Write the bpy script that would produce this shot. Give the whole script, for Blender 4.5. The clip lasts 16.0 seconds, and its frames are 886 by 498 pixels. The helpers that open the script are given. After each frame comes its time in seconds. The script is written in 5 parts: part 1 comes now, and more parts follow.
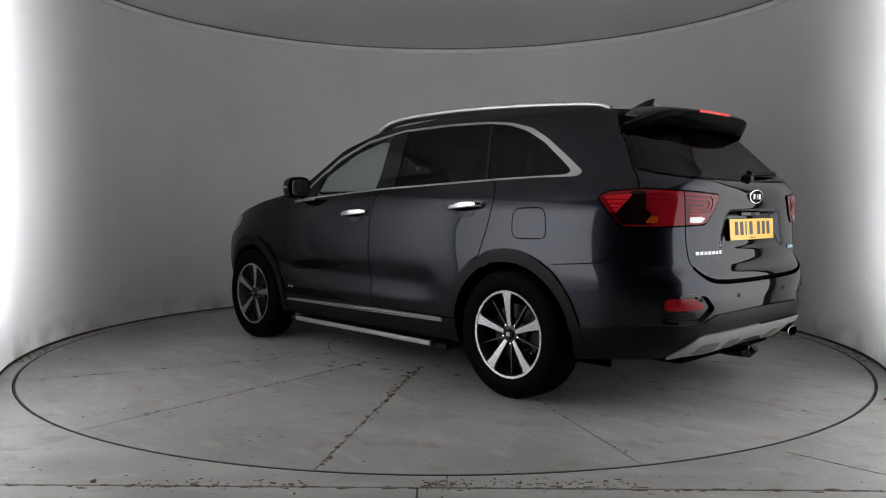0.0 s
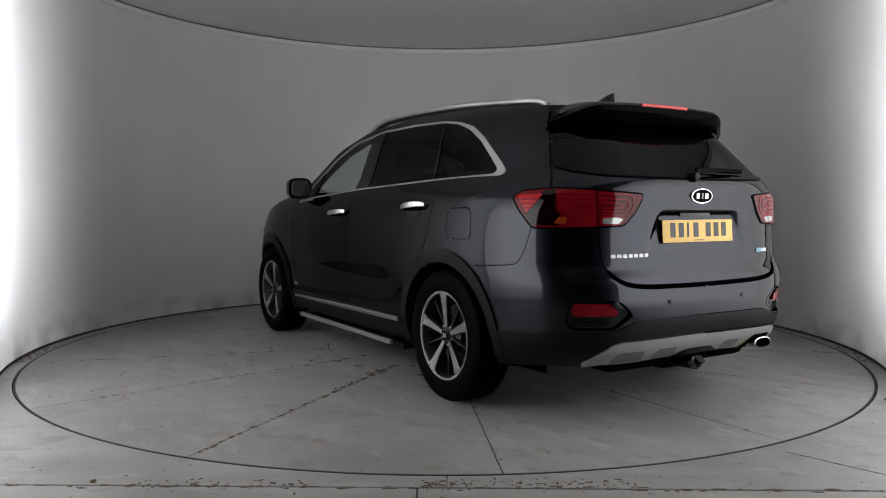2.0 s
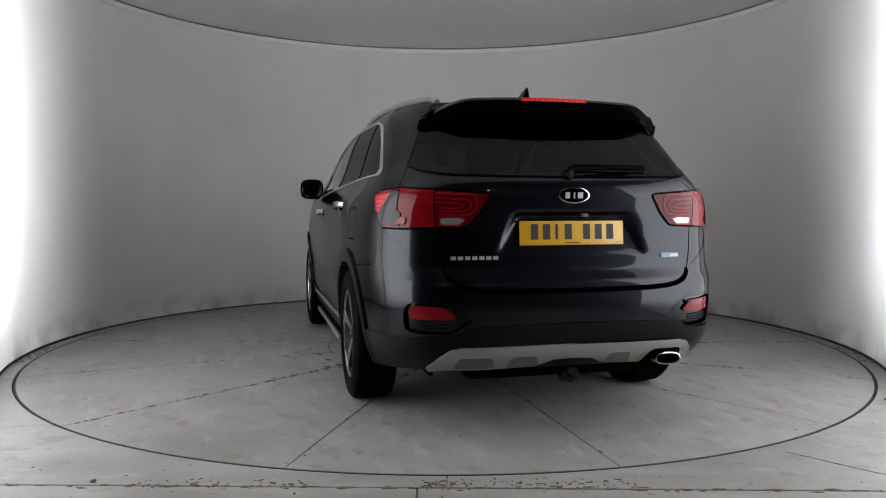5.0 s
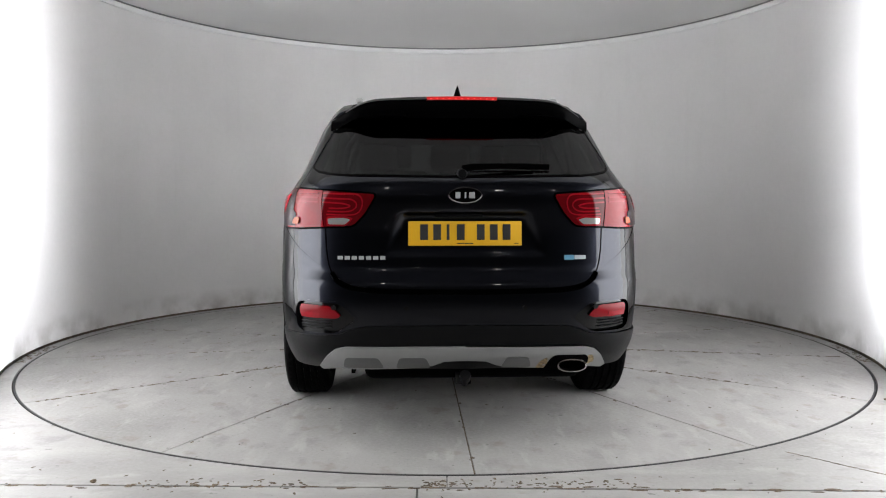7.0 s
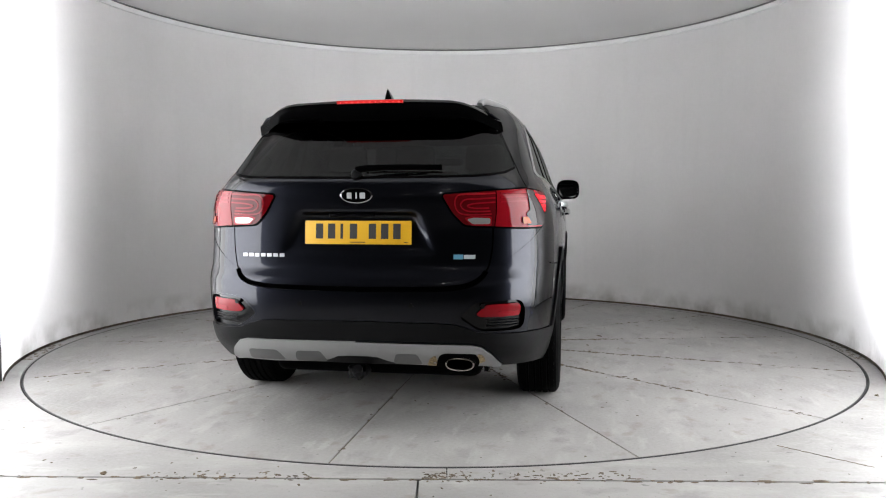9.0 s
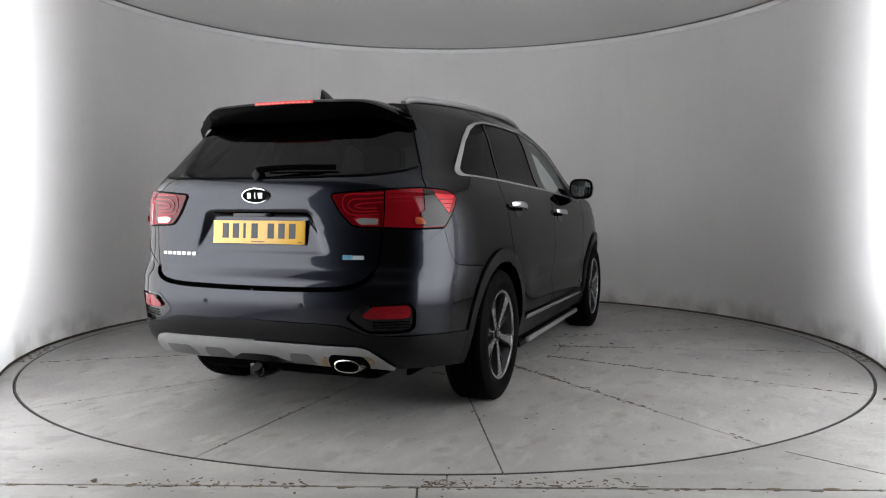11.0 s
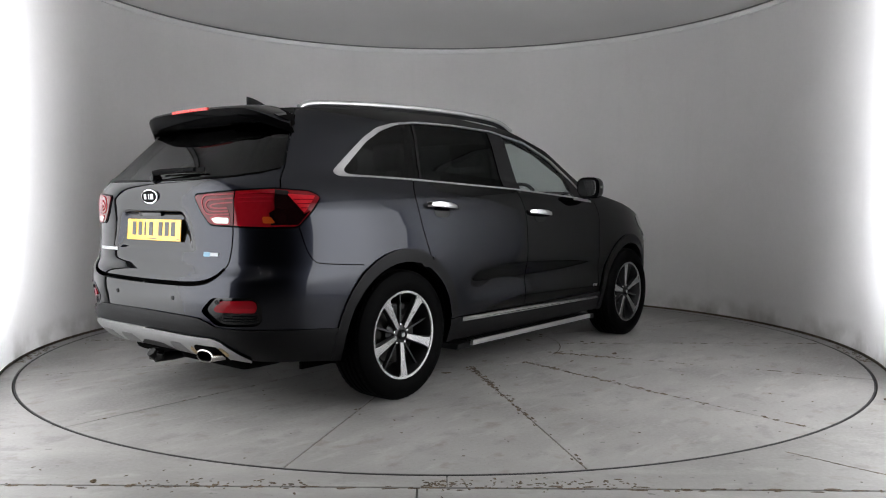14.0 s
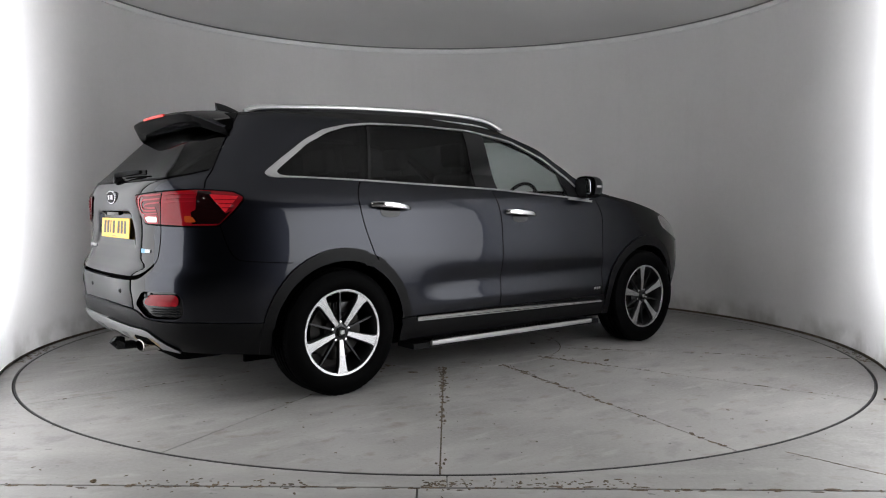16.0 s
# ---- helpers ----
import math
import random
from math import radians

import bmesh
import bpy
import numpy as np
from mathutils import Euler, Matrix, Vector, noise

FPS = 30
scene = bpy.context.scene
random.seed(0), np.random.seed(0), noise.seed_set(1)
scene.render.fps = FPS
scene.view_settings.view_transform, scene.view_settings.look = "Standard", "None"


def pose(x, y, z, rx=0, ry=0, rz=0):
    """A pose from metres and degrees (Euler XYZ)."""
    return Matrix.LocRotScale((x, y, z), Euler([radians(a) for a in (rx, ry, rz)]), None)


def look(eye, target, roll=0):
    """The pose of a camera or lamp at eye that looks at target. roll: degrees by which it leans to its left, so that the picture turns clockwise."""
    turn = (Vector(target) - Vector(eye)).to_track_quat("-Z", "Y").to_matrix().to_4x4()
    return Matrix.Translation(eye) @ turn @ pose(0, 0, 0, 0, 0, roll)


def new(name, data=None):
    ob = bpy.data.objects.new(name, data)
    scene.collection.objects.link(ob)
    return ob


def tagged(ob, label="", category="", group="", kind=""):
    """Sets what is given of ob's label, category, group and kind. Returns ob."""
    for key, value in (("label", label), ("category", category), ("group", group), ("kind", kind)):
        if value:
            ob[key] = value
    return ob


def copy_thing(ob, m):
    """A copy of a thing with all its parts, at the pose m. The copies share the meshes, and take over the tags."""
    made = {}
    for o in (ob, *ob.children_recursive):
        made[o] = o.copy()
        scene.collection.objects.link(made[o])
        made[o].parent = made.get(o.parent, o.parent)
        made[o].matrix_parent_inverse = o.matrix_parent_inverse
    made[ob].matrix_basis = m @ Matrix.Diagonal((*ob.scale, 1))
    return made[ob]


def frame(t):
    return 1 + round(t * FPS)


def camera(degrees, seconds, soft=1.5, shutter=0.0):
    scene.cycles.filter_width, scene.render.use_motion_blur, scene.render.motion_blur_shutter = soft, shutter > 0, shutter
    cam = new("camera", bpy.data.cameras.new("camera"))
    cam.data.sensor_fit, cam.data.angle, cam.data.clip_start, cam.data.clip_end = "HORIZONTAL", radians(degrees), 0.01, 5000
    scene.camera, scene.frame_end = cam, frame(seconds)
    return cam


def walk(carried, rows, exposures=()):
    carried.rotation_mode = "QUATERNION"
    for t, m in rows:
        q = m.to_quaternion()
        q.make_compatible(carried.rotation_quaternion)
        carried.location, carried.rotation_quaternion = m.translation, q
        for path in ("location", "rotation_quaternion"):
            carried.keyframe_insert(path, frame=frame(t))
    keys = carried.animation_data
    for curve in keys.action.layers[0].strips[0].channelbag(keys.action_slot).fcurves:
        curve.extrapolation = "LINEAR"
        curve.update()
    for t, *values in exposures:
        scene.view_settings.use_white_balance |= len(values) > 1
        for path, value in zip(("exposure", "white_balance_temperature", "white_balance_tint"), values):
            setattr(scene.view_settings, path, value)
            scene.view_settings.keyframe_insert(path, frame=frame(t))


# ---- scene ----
from mathutils.geometry import delaunay_2d_cdt

cam = camera(59.9, 16.0, soft=1.1)
EYE = (-0.017, -5.960, 1.076)


def eye_pose(back=0.0):
    return look((EYE[0], EYE[1] - back, EYE[2]), (EYE[0] + 0.0011, EYE[1] - back + 1.0, EYE[2] - 0.05664), -0.015)


walk(cam, [(0.0, eye_pose()), (8.7, eye_pose()), (8.9, eye_pose(0.055)), (9.0, eye_pose(0.09)), (9.2, eye_pose(0.10)), (10.3, eye_pose(0.05)), (11.3, eye_pose()), (16.0, eye_pose())],
     exposures=[(0.0, -0.24), (4.2, -0.07), (6.3, 0.84), (9.2, 1.22), (11.3, 0.47), (12.5, 0.32), (14.0, 0.42), (16.0, 0.27)])

# ---- the dim hall, and the two tall light walls beside the opening ----
world = bpy.data.worlds.new("world")
scene.world = world
world.use_nodes = True
world.node_tree.nodes["Background"].inputs[0].default_value = (0.6, 0.65, 0.75, 1)
world.node_tree.nodes["Background"].inputs[1].default_value = 0.003
BOX_GLOW = 1.65
FRONT_BOX_GLOW = 9.5
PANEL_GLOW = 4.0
HALL_LAMP_GLOW = 60.0


# ---- materials ----
def surface(name, base, rough=0.5, metal=0.0, vary=0.08, scale=6.0, bump=0.0, bump_scale=80.0, coat=0.0, coat_rough=0.03,
            glow=None, glow_power=0.0, rough_vary=0.1, ior=1.5, per_piece=0.0, fine=0.0, spec=0.5, edge=None, coat_ior=1.5):
    m = bpy.data.materials.new(name)
    m.use_nodes = True
    n, link = m.node_tree.nodes, m.node_tree.links.new
    b = n["Principled BSDF"]
    b.inputs["Metallic"].default_value = metal
    b.inputs["IOR"].default_value = ior
    b.inputs["Specular IOR Level"].default_value = spec
    b.inputs["Coat Weight"].default_value = coat
    b.inputs["Coat Roughness"].default_value = coat_rough
    b.inputs["Coat IOR"].default_value = coat_ior
    if edge:
        b.inputs["Specular Tint"].default_value = (*edge, 1)
    at = n.new("ShaderNodeTexCoord")
    big = n.new("ShaderNodeTexNoise")
    big.inputs["Scale"].default_value, big.inputs["Detail"].default_value = scale, 6
    link(at.outputs["Object"], big.inputs["Vector"])
    ramp = n.new("ShaderNodeMapRange")
    ramp.inputs["From Min"].default_value, ramp.inputs["From Max"].default_value = 0.3, 0.7
    ramp.inputs["To Min"].default_value, ramp.inputs["To Max"].default_value = 1 - vary, 1 + vary
    link(big.outputs["Fac"], ramp.inputs["Value"])
    value = ramp.outputs["Result"]
    small = n.new("ShaderNodeTexNoise")
    small.inputs["Scale"].default_value, small.inputs["Detail"].default_value = bump_scale, 4
    link(at.outputs["Object"], small.inputs["Vector"])
    if fine:
        f = n.new("ShaderNodeMapRange")
        f.inputs["From Min"].default_value, f.inputs["From Max"].default_value = 0.3, 0.7
        f.inputs["To Min"].default_value, f.inputs["To Max"].default_value = 1 - fine, 1 + fine
        link(small.outputs["Fac"], f.inputs["Value"])
        x = n.new("ShaderNodeMath")
        x.operation = "MULTIPLY"
        link(value, x.inputs[0]), link(f.outputs["Result"], x.inputs[1])
        value = x.outputs[0]
    if per_piece:
        info = n.new("ShaderNodeObjectInfo")
        f = n.new("ShaderNodeMapRange")
        f.inputs["To Min"].default_value, f.inputs["To Max"].default_value = 1 - per_piece, 1 + per_piece
        link(info.outputs["Random"], f.inputs["Value"])
        x = n.new("ShaderNodeMath")
        x.operation = "MULTIPLY"
        link(value, x.inputs[0]), link(f.outputs["Result"], x.inputs[1])
        value = x.outputs[0]
    tint = n.new("ShaderNodeVectorMath")
    tint.operation = "SCALE"
    tint.inputs[0].default_value = base
    link(value, tint.inputs["Scale"])
    link(tint.outputs["Vector"], b.inputs["Base Color"])
    r = n.new("ShaderNodeMapRange")
    r.inputs["From Min"].default_value, r.inputs["From Max"].default_value = 0.3, 0.7
    r.inputs["To Min"].default_value, r.inputs["To Max"].default_value = rough * (1 - rough_vary), min(1, rough * (1 + rough_vary))
    link(small.outputs["Fac"], r.inputs["Value"])
    link(r.outputs["Result"], b.inputs["Roughness"])
    if bump:
        bp = n.new("ShaderNodeBump")
        bp.inputs["Strength"].default_value, bp.inputs["Distance"].default_value = 0.6, bump
        link(small.outputs["Fac"], bp.inputs["Height"])
        link(bp.outputs["Normal"], b.inputs["Normal"])
    if glow:
        b.inputs["Emission Color"].default_value = (*glow, 1)
        b.inputs["Emission Strength"].default_value = glow_power
    return m


def pane(name, tint, gloss_rough=0.0, shine=1.0):
    """Thin sheet glass: tinted, with a glossy face."""
    m = bpy.data.materials.new(name)
    m.use_nodes = True
    n, link = m.node_tree.nodes, m.node_tree.links.new
    n.remove(n["Principled BSDF"])
    clear, gloss, mix, facing = (n.new("ShaderNodeBsdfTransparent"), n.new("ShaderNodeBsdfGlossy"), n.new("ShaderNodeMixShader"),
                                 n.new("ShaderNodeLayerWeight"))
    clear.inputs["Color"].default_value = (*tint, 1)
    gloss.inputs["Roughness"].default_value = gloss_rough
    gloss.inputs["Color"].default_value = (shine, shine, shine, 1)
    facing.inputs["Blend"].default_value = 0.5
    power, scale = n.new("ShaderNodeMath"), n.new("ShaderNodeMath")
    power.operation, scale.operation = "POWER", "MULTIPLY_ADD"
    power.inputs[1].default_value = 5.0
    scale.inputs[1].default_value, scale.inputs[2].default_value = 0.94, 0.04
    link(facing.outputs["Facing"], power.inputs[0]), link(power.outputs[0], scale.inputs[0])
    link(scale.outputs[0], mix.inputs[0]), link(clear.outputs[0], mix.inputs[1]), link(gloss.outputs[0], mix.inputs[2])
    link(mix.outputs[0], n["Material Output"].inputs["Surface"])
    return m


def concrete(name, base, stain, per_piece=0.04):
    """Worn power-floated concrete: cloudy tone, pale scuffs, dark spots and rust-brown marks."""
    m = surface(name, base, rough=0.48, vary=0.10, scale=1.3, bump=0.0012, bump_scale=55, rough_vary=0.25, per_piece=per_piece, fine=0.06)
    n, link = m.node_tree.nodes, m.node_tree.links.new
    b = n["Principled BSDF"]
    src = b.inputs["Base Color"].links[0].from_socket
    at = n["Texture Coordinate"]

    def layer(src, scale, lo, hi, colour, strength, stretch=(1, 1, 1), turn=0.0, detail=5):
        mp = n.new("ShaderNodeMapping")
        mp.inputs["Scale"].default_value = stretch
        mp.inputs["Rotation"].default_value = (0, 0, turn)
        link(at.outputs["Object"], mp.inputs["Vector"])
        t = n.new("ShaderNodeTexNoise")
        t.inputs["Scale"].default_value, t.inputs["Detail"].default_value = scale, detail
        link(mp.outputs[0], t.inputs["Vector"])
        r = n.new("ShaderNodeMapRange")
        r.inputs["From Min"].default_value, r.inputs["From Max"].default_value = lo, hi
        r.inputs["To Min"].default_value, r.inputs["To Max"].default_value = 0, strength
        link(t.outputs["Fac"], r.inputs["Value"])
        mix = n.new("ShaderNodeMix")
        mix.data_type = "RGBA"
        link(r.outputs[0], mix.inputs["Factor"])
        link(src, mix.inputs["A"])
        mix.inputs["B"].default_value = (*colour, 1)
        return mix.outputs["Result"]

    src = layer(src, 2.0, 0.50, 0.66, tuple(c * 1.30 for c in base), 0.55, (1, 2.6, 1), 0.7)
    src = layer(src, 1.0, 0.48, 0.68, tuple(c * 0.66 for c in base), 0.65)
    src = layer(src, 5.0, 0.56, 0.68, tuple(c * 0.74 for c in base), 0.7, (1, 1.5, 1), 2.0, 8)
    src = layer(src, 6.0, 0.60, 0.70, stain, 0.40, (1, 1.3, 1), 0.3)
    src = layer(src, 19.0, 0.68, 0.72, tuple(c * 0.30 for c in base), 0.7)
    src = layer(src, 3.0, 0.60, 0.70, tuple(c * 1.45 for c in base), 0.40, (1, 4, 1), 1.1)
    src = layer(src, 90.0, 0.62, 0.70, tuple(c * 0.55 for c in base), 0.5)
    link(src, b.inputs["Base Color"])
    return m


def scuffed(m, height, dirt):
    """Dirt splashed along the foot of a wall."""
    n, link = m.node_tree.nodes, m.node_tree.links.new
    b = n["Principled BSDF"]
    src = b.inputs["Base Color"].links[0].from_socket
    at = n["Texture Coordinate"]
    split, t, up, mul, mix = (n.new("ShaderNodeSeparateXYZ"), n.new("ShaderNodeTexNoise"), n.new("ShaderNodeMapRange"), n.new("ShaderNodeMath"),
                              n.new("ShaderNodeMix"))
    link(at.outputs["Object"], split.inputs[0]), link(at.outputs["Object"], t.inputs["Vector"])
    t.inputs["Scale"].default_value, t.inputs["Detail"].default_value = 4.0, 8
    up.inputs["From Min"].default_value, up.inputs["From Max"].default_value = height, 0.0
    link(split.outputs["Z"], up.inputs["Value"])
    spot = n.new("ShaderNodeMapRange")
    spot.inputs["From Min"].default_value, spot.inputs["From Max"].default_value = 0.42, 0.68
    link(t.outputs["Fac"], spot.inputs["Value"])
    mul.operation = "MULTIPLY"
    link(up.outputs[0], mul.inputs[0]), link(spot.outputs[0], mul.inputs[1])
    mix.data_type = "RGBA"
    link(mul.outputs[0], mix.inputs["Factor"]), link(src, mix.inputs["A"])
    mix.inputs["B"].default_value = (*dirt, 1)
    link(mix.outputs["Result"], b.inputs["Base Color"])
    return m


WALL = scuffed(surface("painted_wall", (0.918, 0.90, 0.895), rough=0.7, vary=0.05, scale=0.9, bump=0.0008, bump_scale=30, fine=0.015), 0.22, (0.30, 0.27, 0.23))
CEILING = surface("ceiling_paint", (0.69, 0.68, 0.675), rough=0.7, vary=0.03, scale=0.8, bump=0.0005)
def let_through(m, share, colour):
    """Make a surface pass part of the light from behind it."""
    n, link = m.node_tree.nodes, m.node_tree.links.new
    t, mix = n.new("ShaderNodeBsdfTranslucent"), n.new("ShaderNodeMixShader")
    t.inputs["Color"].default_value = (*colour, 1)
    mix.inputs[0].default_value = share
    link(n["Principled BSDF"].outputs[0], mix.inputs[1]), link(t.outputs[0], mix.inputs[2])
    link(mix.outputs[0], n["Material Output"].inputs["Surface"])
    return m


def streaked(m, amount):
    """Faint upright roller and wipe marks."""
    n, link = m.node_tree.nodes, m.node_tree.links.new
    b = n["Principled BSDF"]
    src = b.inputs["Base Color"].links[0].from_socket
    for k, (scale, stretch, lo, hi) in enumerate(((3.0, (1, 1, 0.06), 0.42, 0.70), (9.0, (1, 1, 0.10), 0.60, 0.74))):
        mp, t, r, x = n.new("ShaderNodeMapping"), n.new("ShaderNodeTexNoise"), n.new("ShaderNodeMapRange"), n.new("ShaderNodeMix")
        mp.inputs["Scale"].default_value = stretch
        mp.inputs["Location"].default_value = (3.1 * k, 1.7, 0.4)
        t.inputs["Scale"].default_value, t.inputs["Detail"].default_value = scale, 5
        r.inputs["From Min"].default_value, r.inputs["From Max"].default_value = lo, hi
        r.inputs["To Max"].default_value = amount
        x.data_type = "RGBA"
        x.inputs["B"].default_value = (0.55, 0.53, 0.51, 1)
        link(n["Texture Coordinate"].outputs["Object"], mp.inputs["Vector"]), link(mp.outputs[0], t.inputs["Vector"])
        link(t.outputs["Fac"], r.inputs["Value"]), link(r.outputs[0], x.inputs["Factor"]), link(src, x.inputs["A"])
        src = x.outputs["Result"]
    link(src, b.inputs["Base Color"])
    return m


streaked(WALL, 0.06)
let_through(WALL, 0.24, (0.915, 0.92, 0.935))
RIM_PAINT = surface("rim_paint", (0.90, 0.90, 0.90), rough=0.4, vary=0.04, scale=5)
DARK_WALL = surface("hall_wall", (0.025, 0.025, 0.026), rough=0.8, vary=0.1, scale=1)
TABLE = concrete("turntable_concrete", (0.283, 0.274, 0.264), (0.15, 0.11, 0.07))
FLOOR = concrete("floor_concrete", (0.283, 0.274, 0.264), (0.16, 0.13, 0.09))
RUBBER_BLACK = surface("black_rubber", (0.008, 0.008, 0.008), rough=0.7, vary=0.2, scale=20)
GRIME = surface("joint_grime", (0.10, 0.078, 0.055), rough=0.9, vary=0.5, scale=14, fine=0.4)
GRIME_DARK = surface("dark_dirt", (0.105, 0.078, 0.050), rough=0.9, vary=0.5, scale=9, fine=0.4)
GAP_GREY = surface("gap_grey", (0.30, 0.30, 0.30), rough=0.7, vary=0.1, scale=9)


def glow(name, power):
    return surface(name, (0.9, 0.9, 0.9), rough=0.5, vary=0.0, glow=(0.965, 0.98, 1.0), glow_power=power)


LAMP = surface("lamp_glow", (0.9, 0.9, 0.9), rough=0.5, vary=0.0, glow=(1, 0.96, 0.9), glow_power=HALL_LAMP_GLOW)
FRAME_METAL = surface("frame_metal", (0.5, 0.5, 0.5), rough=0.45, metal=0.8, vary=0.05)

PAINT = surface("metallic_paint", (0.0142, 0.0152, 0.0202), rough=0.30, metal=1.0, vary=0.03, scale=3, bump_scale=900, fine=0.10, coat=0.80, coat_rough=0.025, coat_ior=1.36, edge=(0.02, 0.021, 0.026))
GLOSS_BLACK = surface("gloss_black", (0.003, 0.003, 0.0035), rough=0.10, vary=0.1, scale=5, spec=0.3)
PLASTIC = surface("textured_plastic", (0.0032, 0.0032, 0.0036), rough=0.42, vary=0.08, scale=10, bump=0.0004, bump_scale=500, ior=1.22)
DARK = surface("dark_lining", (0.0015, 0.0015, 0.0015), rough=0.9, vary=0.2, scale=8, ior=1.08)
CHROME = surface("chrome", (0.66, 0.66, 0.67), rough=0.12, metal=1.0, vary=0.04, scale=9)
SATIN = surface("satin_silver", (0.46, 0.46, 0.46), rough=0.34, metal=0.85, vary=0.05, scale=9, bump=0.0002, bump_scale=300)
SKID = surface("silver_skid_paint", (0.27, 0.27, 0.27), rough=0.42, metal=0.45, vary=0.06, scale=7)
# darker copy of the skid paint, for the shade in its pockets
SKID_SHADED = surface("shaded_skid_paint", (0.13, 0.13, 0.13), rough=0.45, metal=0.45, vary=0.08, scale=9)
UNDER_BLACK = surface("spoiler_black", (0.0010, 0.0010, 0.0011), rough=0.10, vary=0.1, ior=1.06)
EXHAUST = surface("sooty_steel", (0.42, 0.40, 0.38), rough=0.22, metal=1.0, vary=0.25, scale=30)
SOOT = surface("tan_soot", (0.26, 0.19, 0.10), rough=0.7, vary=0.4, scale=40, fine=0.3)
MACHINED = surface("machined_alloy", (0.50, 0.50, 0.51), rough=0.27, rough_vary=0.02, metal=1.0, vary=0.04, scale=12)
ALLOY_DARK = surface("dark_alloy", (0.042, 0.042, 0.044), rough=0.4, metal=0.8, vary=0.1, scale=15)
DISC_METAL = surface("brake_disc_metal", (0.020, 0.019, 0.018), rough=0.45, metal=0.9, vary=0.15, scale=30)
TYRE = surface("tyre_rubber", (0.0013, 0.0013, 0.0014), rough=0.6, vary=0.15, scale=12, bump=0.0006, bump_scale=200, ior=1.10)
RED_LENS = surface("red_lens", (0.16, 0.0035, 0.007), rough=0.06, vary=0.06, scale=12, ior=1.30)
RED_DARK = surface("smoked_red_lens", (0.075, 0.0018, 0.0036), rough=0.06, vary=0.1, scale=12, ior=1.30)
LAMP_BLACK = surface("black_lamp_bezel", (0.006, 0.0012, 0.0014), rough=0.06, vary=0.1, scale=12, spec=0.25)
RED_BAR = surface("red_light_guide", (0.19, 0.005, 0.010), rough=0.10, vary=0.06, scale=20, ior=1.30)
RED_BRIGHT = surface("red_reflector", (0.50, 0.014, 0.022), rough=0.12, vary=0.1, scale=30, ior=1.30)
AMBER = surface("amber_lens", (0.26, 0.040, 0.006), rough=0.2, vary=0.05, spec=0.3)
CLEAR_LENS = surface("clear_lens", (0.30, 0.30, 0.29), rough=0.12, metal=0.4, vary=0.05, coat=1.0)
BRAKE_GLOW = surface("lit_red_strip", (0.45, 0.01, 0.01), rough=0.3, vary=0.05, glow=(1.0, 0.02, 0.02), glow_power=0.08)
LED_GLOW = surface("lit_red_dot", (0.6, 0.05, 0.05), rough=0.3, vary=0.0, glow=(1.0, 0.12, 0.10), glow_power=0.6)
PLATE_YELLOW = surface("yellow_plate", (0.66, 0.37, 0.012), rough=0.4, vary=0.02, scale=10, coat=0.45, coat_rough=0.2)
INK = surface("black_ink", (0.02, 0.02, 0.02), rough=0.5, vary=0.05)
BADGE_SILVER = surface("badge_silver", (0.50, 0.50, 0.51), rough=0.35, metal=0.35, vary=0.04, scale=9)
BADGE_BLUE = surface("badge_blue", (0.10, 0.26, 0.38), rough=0.3, vary=0.05)
BADGE_WHITE = surface("badge_white", (0.42, 0.45, 0.47), rough=0.3, vary=0.03)
GLASS = pane("clear_glass", (0.78, 0.84, 0.82))
PRIVACY = pane("privacy_glass", (0.020, 0.022, 0.022), 0.0, 0.42)
MIRROR = surface("mirror_glass", (0.85, 0.87, 0.88), rough=0.01, metal=1.0, vary=0.0, rough_vary=0.0)
SEAT_CLOTH = surface("black_leather", (0.014, 0.014, 0.015), rough=0.55, vary=0.12, scale=20, bump=0.0006, bump_scale=250, spec=0.2)
TRIM_CLOTH = surface("headlining", (0.05, 0.05, 0.049), rough=0.9, vary=0.06, scale=12)


# ---- mesh helpers ----
def finish(bm, name, material, parent=None, label="", smooth=True, angle=40):
    me = bpy.data.meshes.new(name)
    bmesh.ops.recalc_face_normals(bm, faces=bm.faces)
    for f in bm.faces:
        f.smooth = smooth
    for e in bm.edges:
        if len(e.link_faces) != 2 or e.calc_face_angle(3.2) > radians(angle):
            e.smooth = False
    bm.to_mesh(me)
    bm.free()
    me.materials.append(material)
    ob = new(name, me)
    ob.parent = parent
    if label:
        tagged(ob, label)
    return ob


def part(name, bm, material, parent, label="", smooth=True, angle=40):
    return finish(bm, name, material, parent, label, smooth, angle)


def thing(name, label, category, group="", kind=""):
    ob = new(name)
    ob.empty_display_size = 0.1
    return tagged(ob, label, category, group, kind)


def box(sx, sy, sz, m=None, bevel=0.0, seg=2):
    bm = bmesh.new()
    bmesh.ops.create_cube(bm, size=1, matrix=(m or Matrix()) @ Matrix.Diagonal((sx, sy, sz, 1)))
    if bevel:
        bmesh.ops.bevel(bm, geom=bm.edges[:], offset=bevel, segments=seg, profile=0.6, affect="EDGES")
    return bm


def join(*bms):
    out = bms[0]
    for b in bms[1:]:
        me = bpy.data.meshes.new("tmp")
        b.to_mesh(me)
        out.from_mesh(me)
        b.free()
        bpy.data.meshes.remove(me)
    return out


